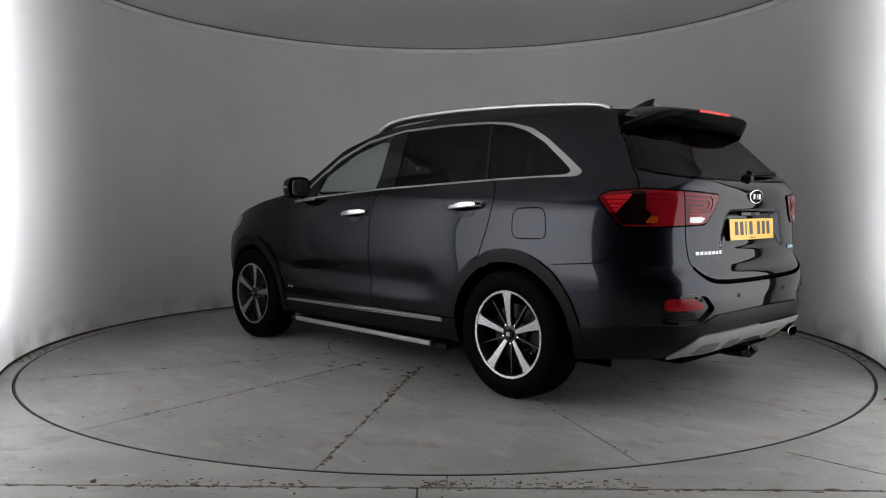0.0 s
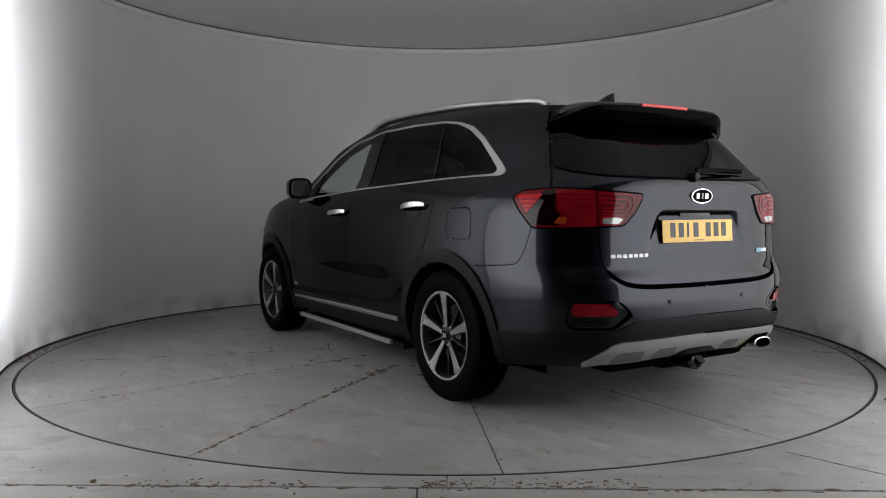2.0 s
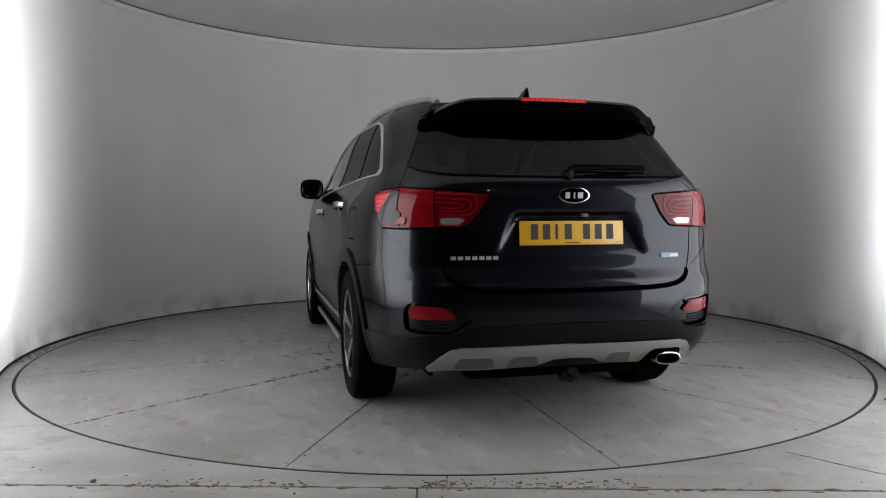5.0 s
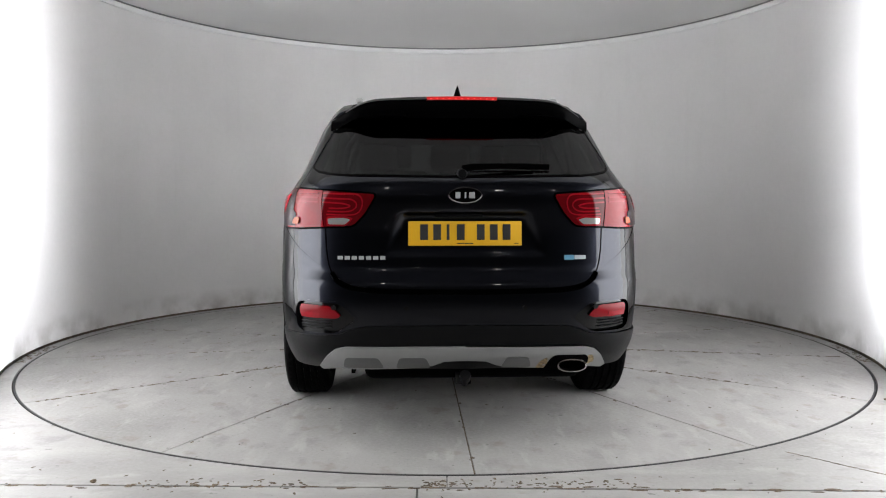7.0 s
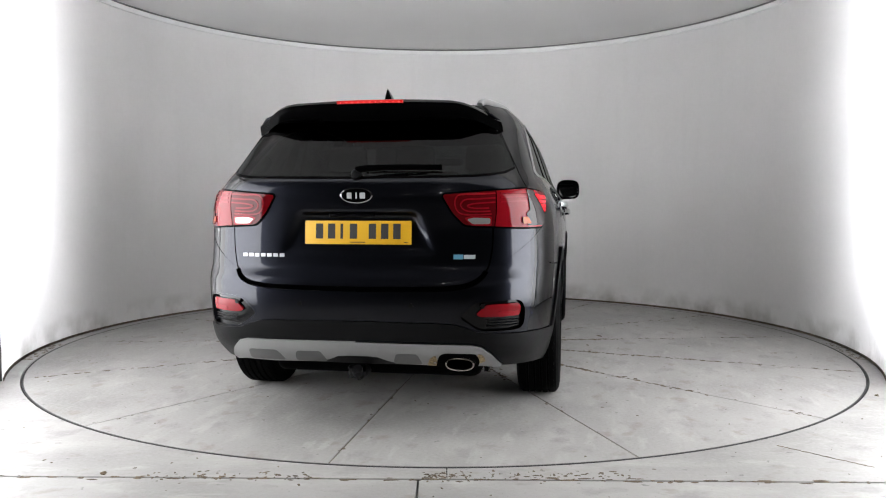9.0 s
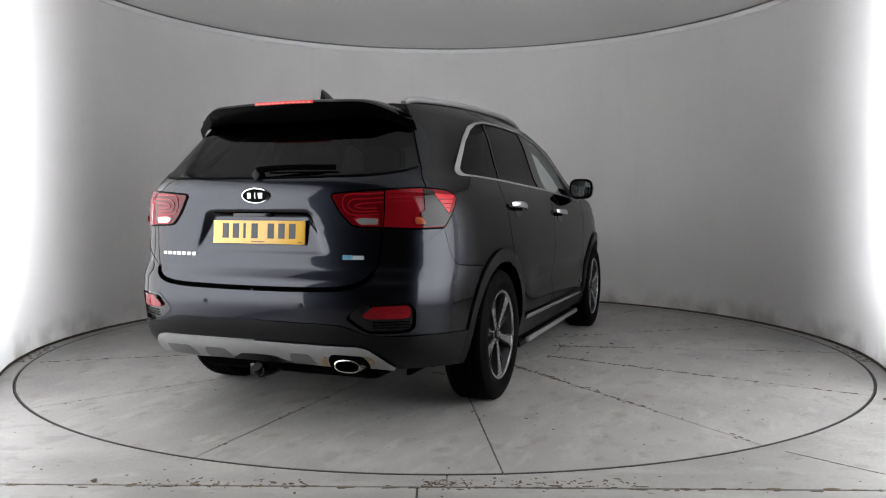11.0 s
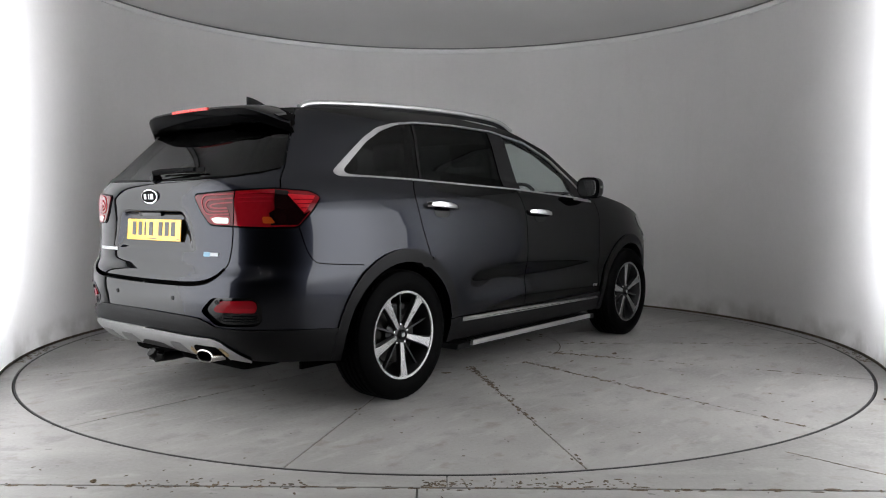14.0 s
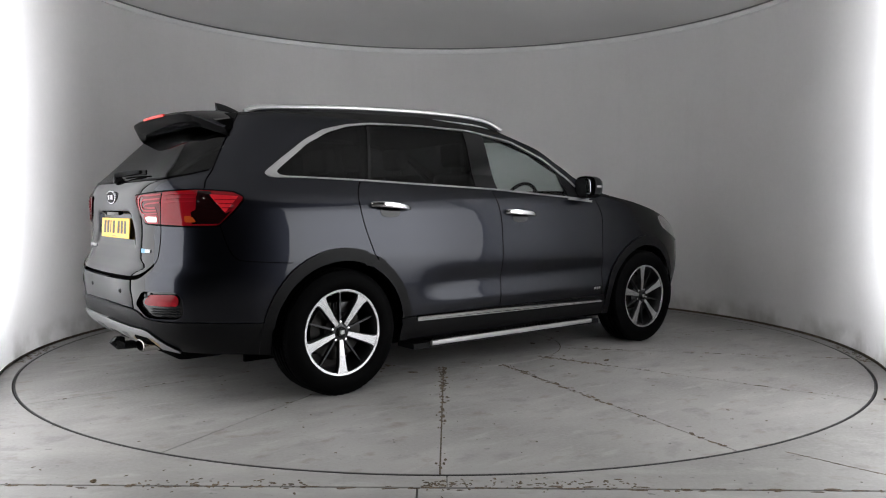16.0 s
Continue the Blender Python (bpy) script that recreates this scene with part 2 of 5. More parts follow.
def lathe(profile, n=48, axis="z", m=None, closed=False):
    """Turn a profile of (radius, height) about an axis."""
    bm = bmesh.new()
    rings = []
    for r, h in profile:
        ring = []
        for i in range(n):
            a = 2 * math.pi * i / n
            v = Vector((r * math.cos(a), r * math.sin(a), h))
            if axis == "y":
                v = Vector((v.x, v.z, v.y))
            ring.append(bm.verts.new(m @ v if m else v))
        rings.append(ring)
    pairs = list(zip(rings, rings[1:])) + ([(rings[-1], rings[0])] if closed else [])
    for a, b in pairs:
        for i in range(n):
            bm.faces.new((a[i], a[(i + 1) % n], b[(i + 1) % n], b[i]))
    return bm


def sweep(path, section, closed_section=True, cap=True, up=(0, 0, 1)):
    """Carry a section of (across, up) pairs along a path of points; section may be a function of 0..1."""
    bm = bmesh.new()
    pts = [Vector(p) for p in path]
    rings = []
    for i, p in enumerate(pts):
        d = (pts[min(i + 1, len(pts) - 1)] - pts[max(i - 1, 0)]).normalized()
        side = d.cross(Vector(up)).normalized()
        top = side.cross(d).normalized()
        sec = section(i / (len(pts) - 1)) if callable(section) else section
        rings.append([bm.verts.new(p + side * a + top * b) for a, b in sec])
    n = len(rings[0])
    for a, b in zip(rings, rings[1:]):
        for i in range(n if closed_section else n - 1):
            bm.faces.new((a[i], a[(i + 1) % n], b[(i + 1) % n], b[i]))
    if cap and closed_section:
        bm.faces.new(rings[0])
        bm.faces.new(rings[-1][::-1])
    return bm


def oval(a, b, n=16, p=2.0, cx=0.0, cy=0.0):
    e = 2 / p
    out = []
    for i in range(n):
        t = 2 * math.pi * i / n
        c, s = math.cos(t), math.sin(t)
        out.append((cx + a * math.copysign(abs(c) ** e, c), cy + b * math.copysign(abs(s) ** e, s)))
    return out


def prism(outline_pts, z0, z1, m=None, bevel=0.0):
    """An upright plate over a flat outline."""
    bm = bmesh.new()
    lo = [bm.verts.new((x, y, z0)) for x, y in outline_pts]
    hi = [bm.verts.new((x, y, z1)) for x, y in outline_pts]
    n = len(lo)
    bm.faces.new(lo[::-1]), bm.faces.new(hi)
    for i in range(n):
        bm.faces.new((lo[i], lo[(i + 1) % n], hi[(i + 1) % n], hi[i]))
    if bevel:
        bmesh.ops.recalc_face_normals(bm, faces=bm.faces)
        top = [e for e in bm.edges if all(abs(v.co.z - z1) < 1e-6 for v in e.verts)]
        bmesh.ops.bevel(bm, geom=top, offset=bevel, segments=2, profile=0.5, affect="EDGES")
    if m:
        bmesh.ops.transform(bm, matrix=m, verts=bm.verts)
    return bm


# ---- the round studio: wall, ceiling, rim ----
R_TABLE, R_WALL, H_WALL = 2.945, 3.045, 2.875


def arc(r, a0, a1, n):
    return [(r * math.cos(a0 + (a1 - a0) * i / n), r * math.sin(a0 + (a1 - a0) * i / n)) for i in range(n + 1)]


A0, A1 = radians(-27), radians(207)


def ring_wall(r0, r1, z0, z1, a0, a1, n=120, bevel=0.0):
    path = arc((r0 + r1) / 2, a0, a1, n)
    w, h = (r1 - r0) / 2, (z1 - z0) / 2
    zc = (z0 + z1) / 2
    sec = [(-w, -h), (w, -h), (w, h), (-w, h)]
    if bevel:
        b = bevel
        sec = [(-w + b, -h), (w - b, -h), (w, -h + b), (w, h - b), (w - b, h), (-w + b, h), (-w, h - b), (-w, -h + b)]
    return sweep([(x, y, zc) for x, y in path], sec)


bm = bmesh.new()
rows = []
for x, y in arc(R_WALL, A0, A1, 200):
    rows.append([bm.verts.new((x, y, z)) for z in (-0.02, H_WALL / 2, H_WALL)])
for a, b in zip(rows, rows[1:]):
    for k in (0, 1):
        bm.faces.new((a[k], b[k], b[k + 1], a[k + 1]))
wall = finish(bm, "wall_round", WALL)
tagged(wall, "curved white translucent studio wall with grey scuffs near the floor", "wall", kind="structure")
outer_wall = finish(ring_wall(R_WALL + 0.43, R_WALL + 0.52, -0.02, H_WALL + 0.02, A0, A1, 160), "wall_outer", DARK_WALL)
tagged(outer_wall, "plain dark wall behind the curved studio wall", "wall", kind="structure")
rim = finish(ring_wall(R_WALL - 0.022, R_WALL - 0.002, H_WALL - 0.05, H_WALL - 0.004, radians(-27), radians(207), 180, 0.004), "trim", RIM_PAINT)
tagged(rim, "pale painted metal rim along the top of the curved wall", "trim", kind="structure")
# shade of the gap above the rim, put in as a grey ring
seam = finish(ring_wall(R_WALL - 0.028, R_WALL - 0.002, H_WALL + 0.004, H_WALL + 0.009, A0, A1, 180), "trim_shadow_gap", GAP_GREY)
tagged(seam, "thin grey ring standing for the shadow gap between rim and ceiling", "trim", kind="structure")
ceil = finish(lathe([(0.0, H_WALL + 0.012), (3.6, H_WALL + 0.012), (3.6, H_WALL + 0.09), (0.0, H_WALL + 0.09)], 96), "ceiling", CEILING)
tagged(ceil, "flat off-white round ceiling over the studio", "ceiling", kind="structure")
base = finish(ring_wall(R_WALL - 0.006, R_WALL - 0.001, 0.0, 0.018, radians(-27), radians(207), 180), "baseboard", GRIME)
tagged(base, "dirty sealant line where wall meets floor", "trim", kind="structure")

# the dim hall in front
for name, sx, sy, sz, x, y, z in (("wall_south", 14, 0.2, 4.4, 0, -13.1, 2.2), ("wall_north", 14, 0.2, 4.4, 0, 4.1, 2.2),
                                  ("wall_east", 0.2, 17, 4.4, 7.1, -4.5, 2.2), ("wall_west", 0.2, 17, 4.4, -7.1, -4.5, 2.2)):
    tagged(finish(box(sx, sy, sz, pose(x, y, z), 0.01), name, DARK_WALL), "plain dark hall wall", "wall", kind="structure")
tagged(finish(box(14.4, 17.4, 0.2, pose(0, -4.5, 4.5), 0.01), "ceiling_hall", DARK_WALL), "plain dark hall ceiling", "ceiling", kind="structure")


def ceiling_lamp():
    ob = thing("ceiling_lamp", "small round white hall ceiling lamp, lit", "lamp", "hall ceiling lamps")
    part("housing", lathe([(0.0, 0.0), (0.085, 0.0), (0.09, -0.05), (0.075, -0.055), (0.07, -0.045)], 24), FRAME_METAL, ob)
    part("diffuser", lathe([(0.0, -0.052), (0.05, -0.05), (0.07, -0.046)], 24), LAMP, ob)
    return ob


lamp = ceiling_lamp()
lamp.matrix_basis = pose(-1.5, -9.0, 4.4)
for x, y in ((1.2, -8.0), (0.2, -11.0), (-3.4, -10.5), (3.2, -11.6), (2.6, -7.4), (-0.7, -7.0), (4.6, -9.4)):
    copy_thing(lamp, pose(x, y, 4.4))


def light_box(sg):
    """A light box behind the end of the translucent wall."""
    ob = thing("light_box", "glowing light box behind the translucent studio wall", "light box", "studio light boxes")
    ang = lambda d: radians(d) if sg > 0 else math.pi - radians(d)
    near, far = (0.62, 0.20) if sg > 0 else (1.0, 1.12)
    # Unseen strips; powers step down by hand to paint the wall's fade.
    for a, b, share, z0 in ((-17.0, -13.0, 2.0 * near, 0.40), (-12.9, -9.0, 1.0 * near, 0.35), (-8.9, -5.5, 0.55 * (near + far) / 2, 0.15), (-5.4, -2.5, 0.32 * far, 0.0),
                            (-2.4, 0.5, 0.15 * far, 0.0), (0.6, BOX_END, 0.06 * far, 0.0)):
        part("emitter", ring_wall(R_BOX, R_BOX + 0.02, z0, H_WALL, ang(a), ang(b), 8), glow("box_glow", BOX_GLOW * share), ob, "lit white emitter")
    part("front_emitter", ring_wall(R_BOX, R_BOX + 0.02, 0.30, H_WALL, ang(-26.0), ang(-17.2), 16), glow("front_box_glow", FRONT_BOX_GLOW * near), ob, "brightly lit white emitter")
    part("backing", ring_wall(R_BOX + 0.025, R_BOX + 0.05, -0.02, H_WALL + 0.02, ang(-26.5), ang(BOX_END + 1), 24), FRAME_METAL, ob)
    a = ang(-26.8)
    part("box_side", box(0.42, 0.02, H_WALL + 0.04, Matrix.Translation(((R_WALL + 0.215) * math.cos(a), (R_WALL + 0.215) * math.sin(a), H_WALL / 2)) @ Matrix.Rotation(a, 4, "Z")), DARK_WALL, ob)
    return ob


R_BOX, BOX_END = R_WALL + 0.34, 4.0
light_box(1), light_box(-1)


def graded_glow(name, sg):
    """Panel emission painted by position: weaker at the wall end, floor and top."""
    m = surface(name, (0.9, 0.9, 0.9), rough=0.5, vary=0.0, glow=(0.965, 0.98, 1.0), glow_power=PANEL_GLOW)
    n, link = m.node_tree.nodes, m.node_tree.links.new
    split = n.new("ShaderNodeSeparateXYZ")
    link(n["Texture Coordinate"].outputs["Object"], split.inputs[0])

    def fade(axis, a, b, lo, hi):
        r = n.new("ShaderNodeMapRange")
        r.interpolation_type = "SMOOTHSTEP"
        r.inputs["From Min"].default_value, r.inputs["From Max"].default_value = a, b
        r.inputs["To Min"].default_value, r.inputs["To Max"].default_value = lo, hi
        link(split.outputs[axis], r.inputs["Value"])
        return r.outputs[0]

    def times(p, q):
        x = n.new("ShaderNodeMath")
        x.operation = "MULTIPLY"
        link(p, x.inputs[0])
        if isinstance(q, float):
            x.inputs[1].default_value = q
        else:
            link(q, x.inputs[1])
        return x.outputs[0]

    # hand-set falloff put into the emission, not the effect of real tubes
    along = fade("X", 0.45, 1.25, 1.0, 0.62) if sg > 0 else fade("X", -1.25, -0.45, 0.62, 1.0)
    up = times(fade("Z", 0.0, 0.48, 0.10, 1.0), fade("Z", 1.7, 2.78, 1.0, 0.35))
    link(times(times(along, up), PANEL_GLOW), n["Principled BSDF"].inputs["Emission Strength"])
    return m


def light_panel(sg):
    ob = thing("studio_light", "tall white studio light panel beside the opening", "studio light", "studio light panels")
    w, h = 2.5, 2.75
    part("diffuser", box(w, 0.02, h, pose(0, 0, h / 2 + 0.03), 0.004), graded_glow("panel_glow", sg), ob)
    for sx in (-1, 1):
        part("frame", box(0.008, 0.045, h + 0.02, pose(sx * (w / 2 + 0.005), -0.016, h / 2 + 0.03), 0.002), RIM_PAINT, ob)
    part("backing", box(w, 0.03, h, pose(0, -0.035, h / 2 + 0.03), 0.004), FRAME_METAL, ob)
    return ob


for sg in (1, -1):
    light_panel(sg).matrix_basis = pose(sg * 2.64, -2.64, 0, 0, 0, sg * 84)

# ---- the car's outer form: x forward, y left, z up, from the ground midway between the axles ----
def curve_of(pairs, soft_m):
    """A smooth curve through a few (position, value) pairs, rounded over soft_m metres."""
    xs, ys = zip(*pairs)
    grid = np.arange(xs[0] - 0.3, xs[-1] + 0.3, 0.004)
    val = np.interp(grid, xs, ys)
    lo, hi = grid < xs[0], grid > xs[-1]
    val[lo] = ys[0] + (grid[lo] - xs[0]) * (ys[1] - ys[0]) / (xs[1] - xs[0])
    val[hi] = ys[-1] + (grid[hi] - xs[-1]) * (ys[-1] - ys[-2]) / (xs[-1] - xs[-2])
    n = max(1, int(3 * soft_m / 0.004))
    k = np.exp(-0.5 * (np.arange(-n, n + 1) * 0.004 / soft_m) ** 2)
    pad = np.concatenate([val[0] + (val[1] - val[0]) * np.arange(-n, 0), val, val[-1] + (val[-1] - val[-2]) * np.arange(1, n + 1)])
    val = np.convolve(pad, k / k.sum(), "valid")
    return lambda q: np.interp(q, grid, val)


REAR = curve_of([(0.20, -2.10), (0.30, -2.25), (0.36, -2.335), (0.41, -2.375), (0.50, -2.395), (0.62, -2.405), (0.72, -2.40), (0.78, -2.355),
                 (0.95, -2.345), (1.12, -2.36), (1.20, -2.335), (1.26, -2.27), (1.40, -2.130), (1.55, -1.975), (1.66, -1.86)], 0.018)
NOSE = curve_of([(0.20, 2.17), (0.35, 2.32), (0.55, 2.385), (0.75, 2.37), (0.88, 2.31), (1.00, 2.22), (1.66, 1.80)], 0.03)
WIDE = curve_of([(0.20, 0.84), (0.30, 0.895), (0.42, 0.922), (0.60, 0.938), (0.80, 0.946), (0.96, 0.942), (1.06, 0.928),
                 (1.13, 0.905), (1.25, 0.832), (1.48, 0.752), (1.58, 0.70), (1.66, 0.61)], 0.016)
TOP = curve_of([(-2.4, 1.580), (-1.95, 1.592), (-1.6, 1.610), (-1.15, 1.634), (-0.62, 1.648), (-0.07, 1.606), (0.35, 1.472),
                (0.64, 1.290), (0.84, 1.185), (0.98, 1.150), (1.25, 1.106), (1.54, 1.042), (1.74, 0.988), (1.90, 0.930), (2.10, 0.89), (2.38, 0.80)], 0.035)
L_REAR, L_NOSE, N_REAR, N_NOSE = 1.2, 1.4, 5.0, 3.0
SPAN = 4.75


def outline(s, z):
    """Plan outline: s runs 0..1 from the rear's middle round the left flank to the nose's middle."""
    s = np.asarray(s, float)
    z = np.asarray(z, float)
    xr, xf, w = REAR(z), NOSE(z), WIDE(z)
    a = np.clip(s / 0.34, 0, 1) * math.pi / 2
    b = np.clip((1 - s) / 0.34, 0, 1) * math.pi / 2
    er, ef = 2 / N_REAR, 2 / N_NOSE
    xa = xr + L_REAR * (1 - np.abs(np.cos(a)) ** er)
    ya = np.abs(np.sin(a)) ** er
    xb = xf - L_NOSE * (1 - np.abs(np.cos(b)) ** ef)
    yb = np.abs(np.sin(b)) ** ef
    m = np.clip((s - 0.34) / 0.32, 0, 1)
    xm = (xr + L_REAR) * (1 - m) + (xf - L_NOSE) * m
    x = np.where(s < 0.34, xa, np.where(s > 0.66, xb, xm))
    y = np.where(s < 0.34, ya, np.where(s > 0.66, yb, 1.0))
    taper = 1 - 0.035 * np.clip((-x - 0.9) / 1.3, 0, 1) ** 1.5 - 0.03 * np.clip((x - 1.2) / 1.2, 0, 1) ** 2
    y = y * w * taper
    # door sculpting: a long hollow above the sill, a faint waist
    fade = 1 / (1 + np.exp(-(x + 0.72) / 0.07)) / (1 + np.exp((x - 0.92) / 0.07))
    y = y - fade * (0.020 * np.exp(-((z - 0.60) / 0.075) ** 2) - 0.006 * np.exp(-((z - 0.475) / 0.05) ** 2))
    # the number-plate recess in the tailgate
    soft_box = lambda q, half, r: 1 / (1 + np.exp(np.clip((np.abs(q) - half) / r, -40, 40)))
    recess = soft_box(y, 0.322 - 0.46 * (z - 0.945), 0.010) * soft_box(z - 0.945, 0.094, 0.005)
    x = x + np.where(s < 0.34, (0.008 + 0.020 * np.clip((z - 0.855) / 0.17, 0, 1)) * recess, 0)
    return x, y


_S = np.concatenate([np.linspace(0, 0.34, 900) ** 1.0, np.linspace(0.34, 1, 900)[1:]])
_x, _y = outline(_S, 0.9 + 0 * _S)
_ARC = np.concatenate([[0], np.cumsum(np.hypot(np.diff(_x), np.diff(_y)))])
U_END = _ARC[-1]


def skin(u, z):
    """The body's left skin: u metres from the rear's middle round the flank, z up."""
    x, y = outline(np.interp(u, _ARC, _S), z)
    return np.stack([x, y, np.asarray(z, float) + 0 * x], -1)


def u_flank(x, z):
    """u of the flank at x."""
    g = np.linspace(0, U_END, 3000)
    return float(np.interp(x, skin(g, z + 0 * g)[:, 0], g))


def u_back(y, z):
    """u of the rear face at y."""
    g = np.linspace(0, 1.5, 1500)
    return float(np.interp(y, np.maximum.accumulate(skin(g, z + 0 * g)[:, 1]), g))


def skin_normal(u, z):
    e = 0.004
    du = skin(u + e, z) - skin(np.maximum(u - e, -0.004), z)
    dz = skin(u, z + e) - skin(u, z - e)
    nrm = np.cross(dz, du)
    return nrm / np.maximum(np.linalg.norm(nrm, axis=-1, keepdims=True), 1e-9)


def flank(pairs):
    return [(u_flank(x, z), z) for x, z in pairs]


def back(pairs):
    return [(u_back(y, z), z) for y, z in pairs]


def dense(poly, step=0.03, closed=True):
    out = []
    n = len(poly)
    for i in range(n if closed else n - 1):
        a, b = poly[i], poly[(i + 1) % n]
        k = max(1, int(math.hypot(b[0] - a[0], b[1] - a[1]) / step))
        out += [(a[0] + (b[0] - a[0]) * j / k, a[1] + (b[1] - a[1]) * j / k) for j in range(k)]
    if not closed:
        out.append(poly[-1])
    return out


def rounded(poly, r, n=4):
    """Round the corners of a flat polygon."""
    out = []
    for i, p in enumerate(poly):
        a, b = Vector(poly[i - 1]), Vector(poly[(i + 1) % len(poly)])
        p = Vector(p)
        ra = min(r, (a - p).length * 0.45)
        rb = min(r, (b - p).length * 0.45)
        s, e = p + (a - p).normalized() * ra, p + (b - p).normalized() * rb
        for k in range(n + 1):
            t = k / n
            q = s * (1 - t) ** 2 + p * 2 * t * (1 - t) + e * t * t
            out.append((q.x, q.y))
    return out


def smooth_line(pts, n=6):
    """A Catmull-Rom line through points."""
    p = [Vector(pts[0])] + [Vector(q) for q in pts] + [Vector(pts[-1])]
    out = []
    for i in range(1, len(p) - 2):
        for k in range(n):
            t = k / n
            q = 0.5 * (2 * p[i] + (p[i + 1] - p[i - 1]) * t + (2 * p[i - 1] - 5 * p[i] + 4 * p[i + 1] - p[i + 2]) * t * t
                       + (3 * p[i] - p[i - 1] - 3 * p[i + 1] + p[i + 2]) * t ** 3)
            out.append((q.x, q.y))
    out.append(tuple(pts[-1])[:2])
    return out


def ribbon(line, width):
    """A narrow strip round a flat line."""
    left, right = [], []
    for i, p in enumerate(line):
        a, b = Vector(line[max(i - 1, 0)]), Vector(line[min(i + 1, len(line) - 1)])
        d = (b - a).normalized()
        left.append((p[0] - d.y * width / 2, p[1] + d.x * width / 2))
        right.append((p[0] + d.y * width / 2, p[1] - d.x * width / 2))
    return left + right[::-1]


def inside(poly, q):
    x, y = q[:, 0], q[:, 1]
    hit = np.zeros(len(q), bool)
    for i in range(len(poly)):
        (x0, y0), (x1, y1) = poly[i - 1], poly[i]
        if y0 == y1:
            continue
        c = ((y0 > y) != (y1 > y)) & (x < (x1 - x0) * (y - y0) / (y1 - y0) + x0)
        hit ^= c
    return hit


def cut_skin(regions, domain, step_u=0.04, step_z=0.03, lines=()):
    """Cut the flat (u, z) domain into named regions. Returns the points and, for each region, its triangles."""
    pts, edges = [], []
    for _, poly in [("domain", domain)] + regions:
        d = dense(poly)
        k = len(pts)
        pts += d
        edges += [(k + i, k + (i + 1) % len(d)) for i in range(len(d))]
    for line in lines:
        k = len(pts)
        pts += line
        edges += [(k + i, k + i + 1) for i in range(len(line) - 1)]
    us = [p[0] for p in domain]
    zs = [p[1] for p in domain]
    gu, gz = np.meshgrid(np.arange(min(us) + step_u / 2, max(us), step_u), np.arange(min(zs), max(zs), step_z))
    gu[1::2] += step_u / 2
    grid = np.stack([gu.ravel(), gz.ravel()], 1)
    grid = grid[inside(domain, grid)]
    pts += [tuple(g) for g in grid]
    co, _, faces, *_ = delaunay_2d_cdt([Vector(p) for p in pts], edges, [], 0, 1e-5)
    co = np.array([tuple(v) for v in co])
    tri = np.array([f for f in faces if len(f) == 3])
    mid = co[tri].mean(1)
    left = inside(domain, mid)
    found = {}
    for name, poly in regions + [("rest", domain)]:
        m = left & inside(poly, mid)
        left &= ~m
        if m.any():
            found[name] = np.concatenate([found[name], tri[m]]) if name in found else tri[m]
    return co, found


def skin_part(name, co, tris, sides, material, parent, lift=0.0, depth=0.012, label=""):
    """A body panel on the skin, lifted off it, with turned-in edges. sides: +1 left, -1 right."""
    used, inv = np.unique(tris, return_inverse=True)
    t = inv.reshape(-1, 3)
    uz = co[used]
    p, nrm = skin(uz[:, 0], uz[:, 1]), skin_normal(uz[:, 0], uz[:, 1])
    top, low = p + nrm * lift, p + nrm * (lift - depth)
    count = {}
    for a, b, c in t:
        for e in ((a, b), (b, c), (c, a)):
            count[e] = count.get(e, 0) + 1
    border = [e for e in count if (e[1], e[0]) not in count]
    if len(sides) == 2:
        border = [e for e in border if not (uz[e[0], 0] < 1e-4 and uz[e[1], 0] < 1e-4)]
    verts, faces, norms = [], [], []
    for sg in sides:
        k = len(verts)
        flip = np.array([1, sg, 1])
        verts += [tuple(v) for v in top * flip]
        norms += [tuple(v) for v in nrm * flip]
        for a, b, c in t:
            q0, q1, q2 = top[a], top[b], top[c]
            out = np.dot(np.cross(q1 - q0, q2 - q0), nrm[a]) > 0
            f = (a, b, c) if out == (sg > 0) else (a, c, b)
            faces.append(tuple(k + i for i in f))
        for a, b in border:
            j = len(verts)
            quad = [top[a], top[b], low[b], low[a]]
            nv = np.cross(quad[1] - quad[0], quad[3] - quad[0]) * flip * sg
            nv = nv / max(np.linalg.norm(nv), 1e-9)
            verts += [tuple(v * flip) for v in quad]
            norms += [tuple(nv)] * 4
            faces.append((j, j + 1, j + 2, j + 3) if sg > 0 else (j, j + 3, j + 2, j + 1))
    me = bpy.data.meshes.new(name)
    me.from_pydata(verts, [], faces)
    me.materials.append(material)
    for f in me.polygons:
        f.use_smooth = True
    me.normals_split_custom_set_from_vertices(norms)
    ob = new(name, me)
    ob.parent = parent
    if label:
        tagged(ob, label)
    return ob


def patch(name, poly, sides, material, parent, lift=0.004, depth=0.01, label="", step=0.03):
    """One small panel on the skin with its own outline."""
    co, found = cut_skin([], poly, step, step)
    return skin_part(name, co, found["rest"], sides, material, parent, lift, depth, label)


car = thing("car", "dark grey metallic seven-seat estate car with chrome trim on the turntable", "car")

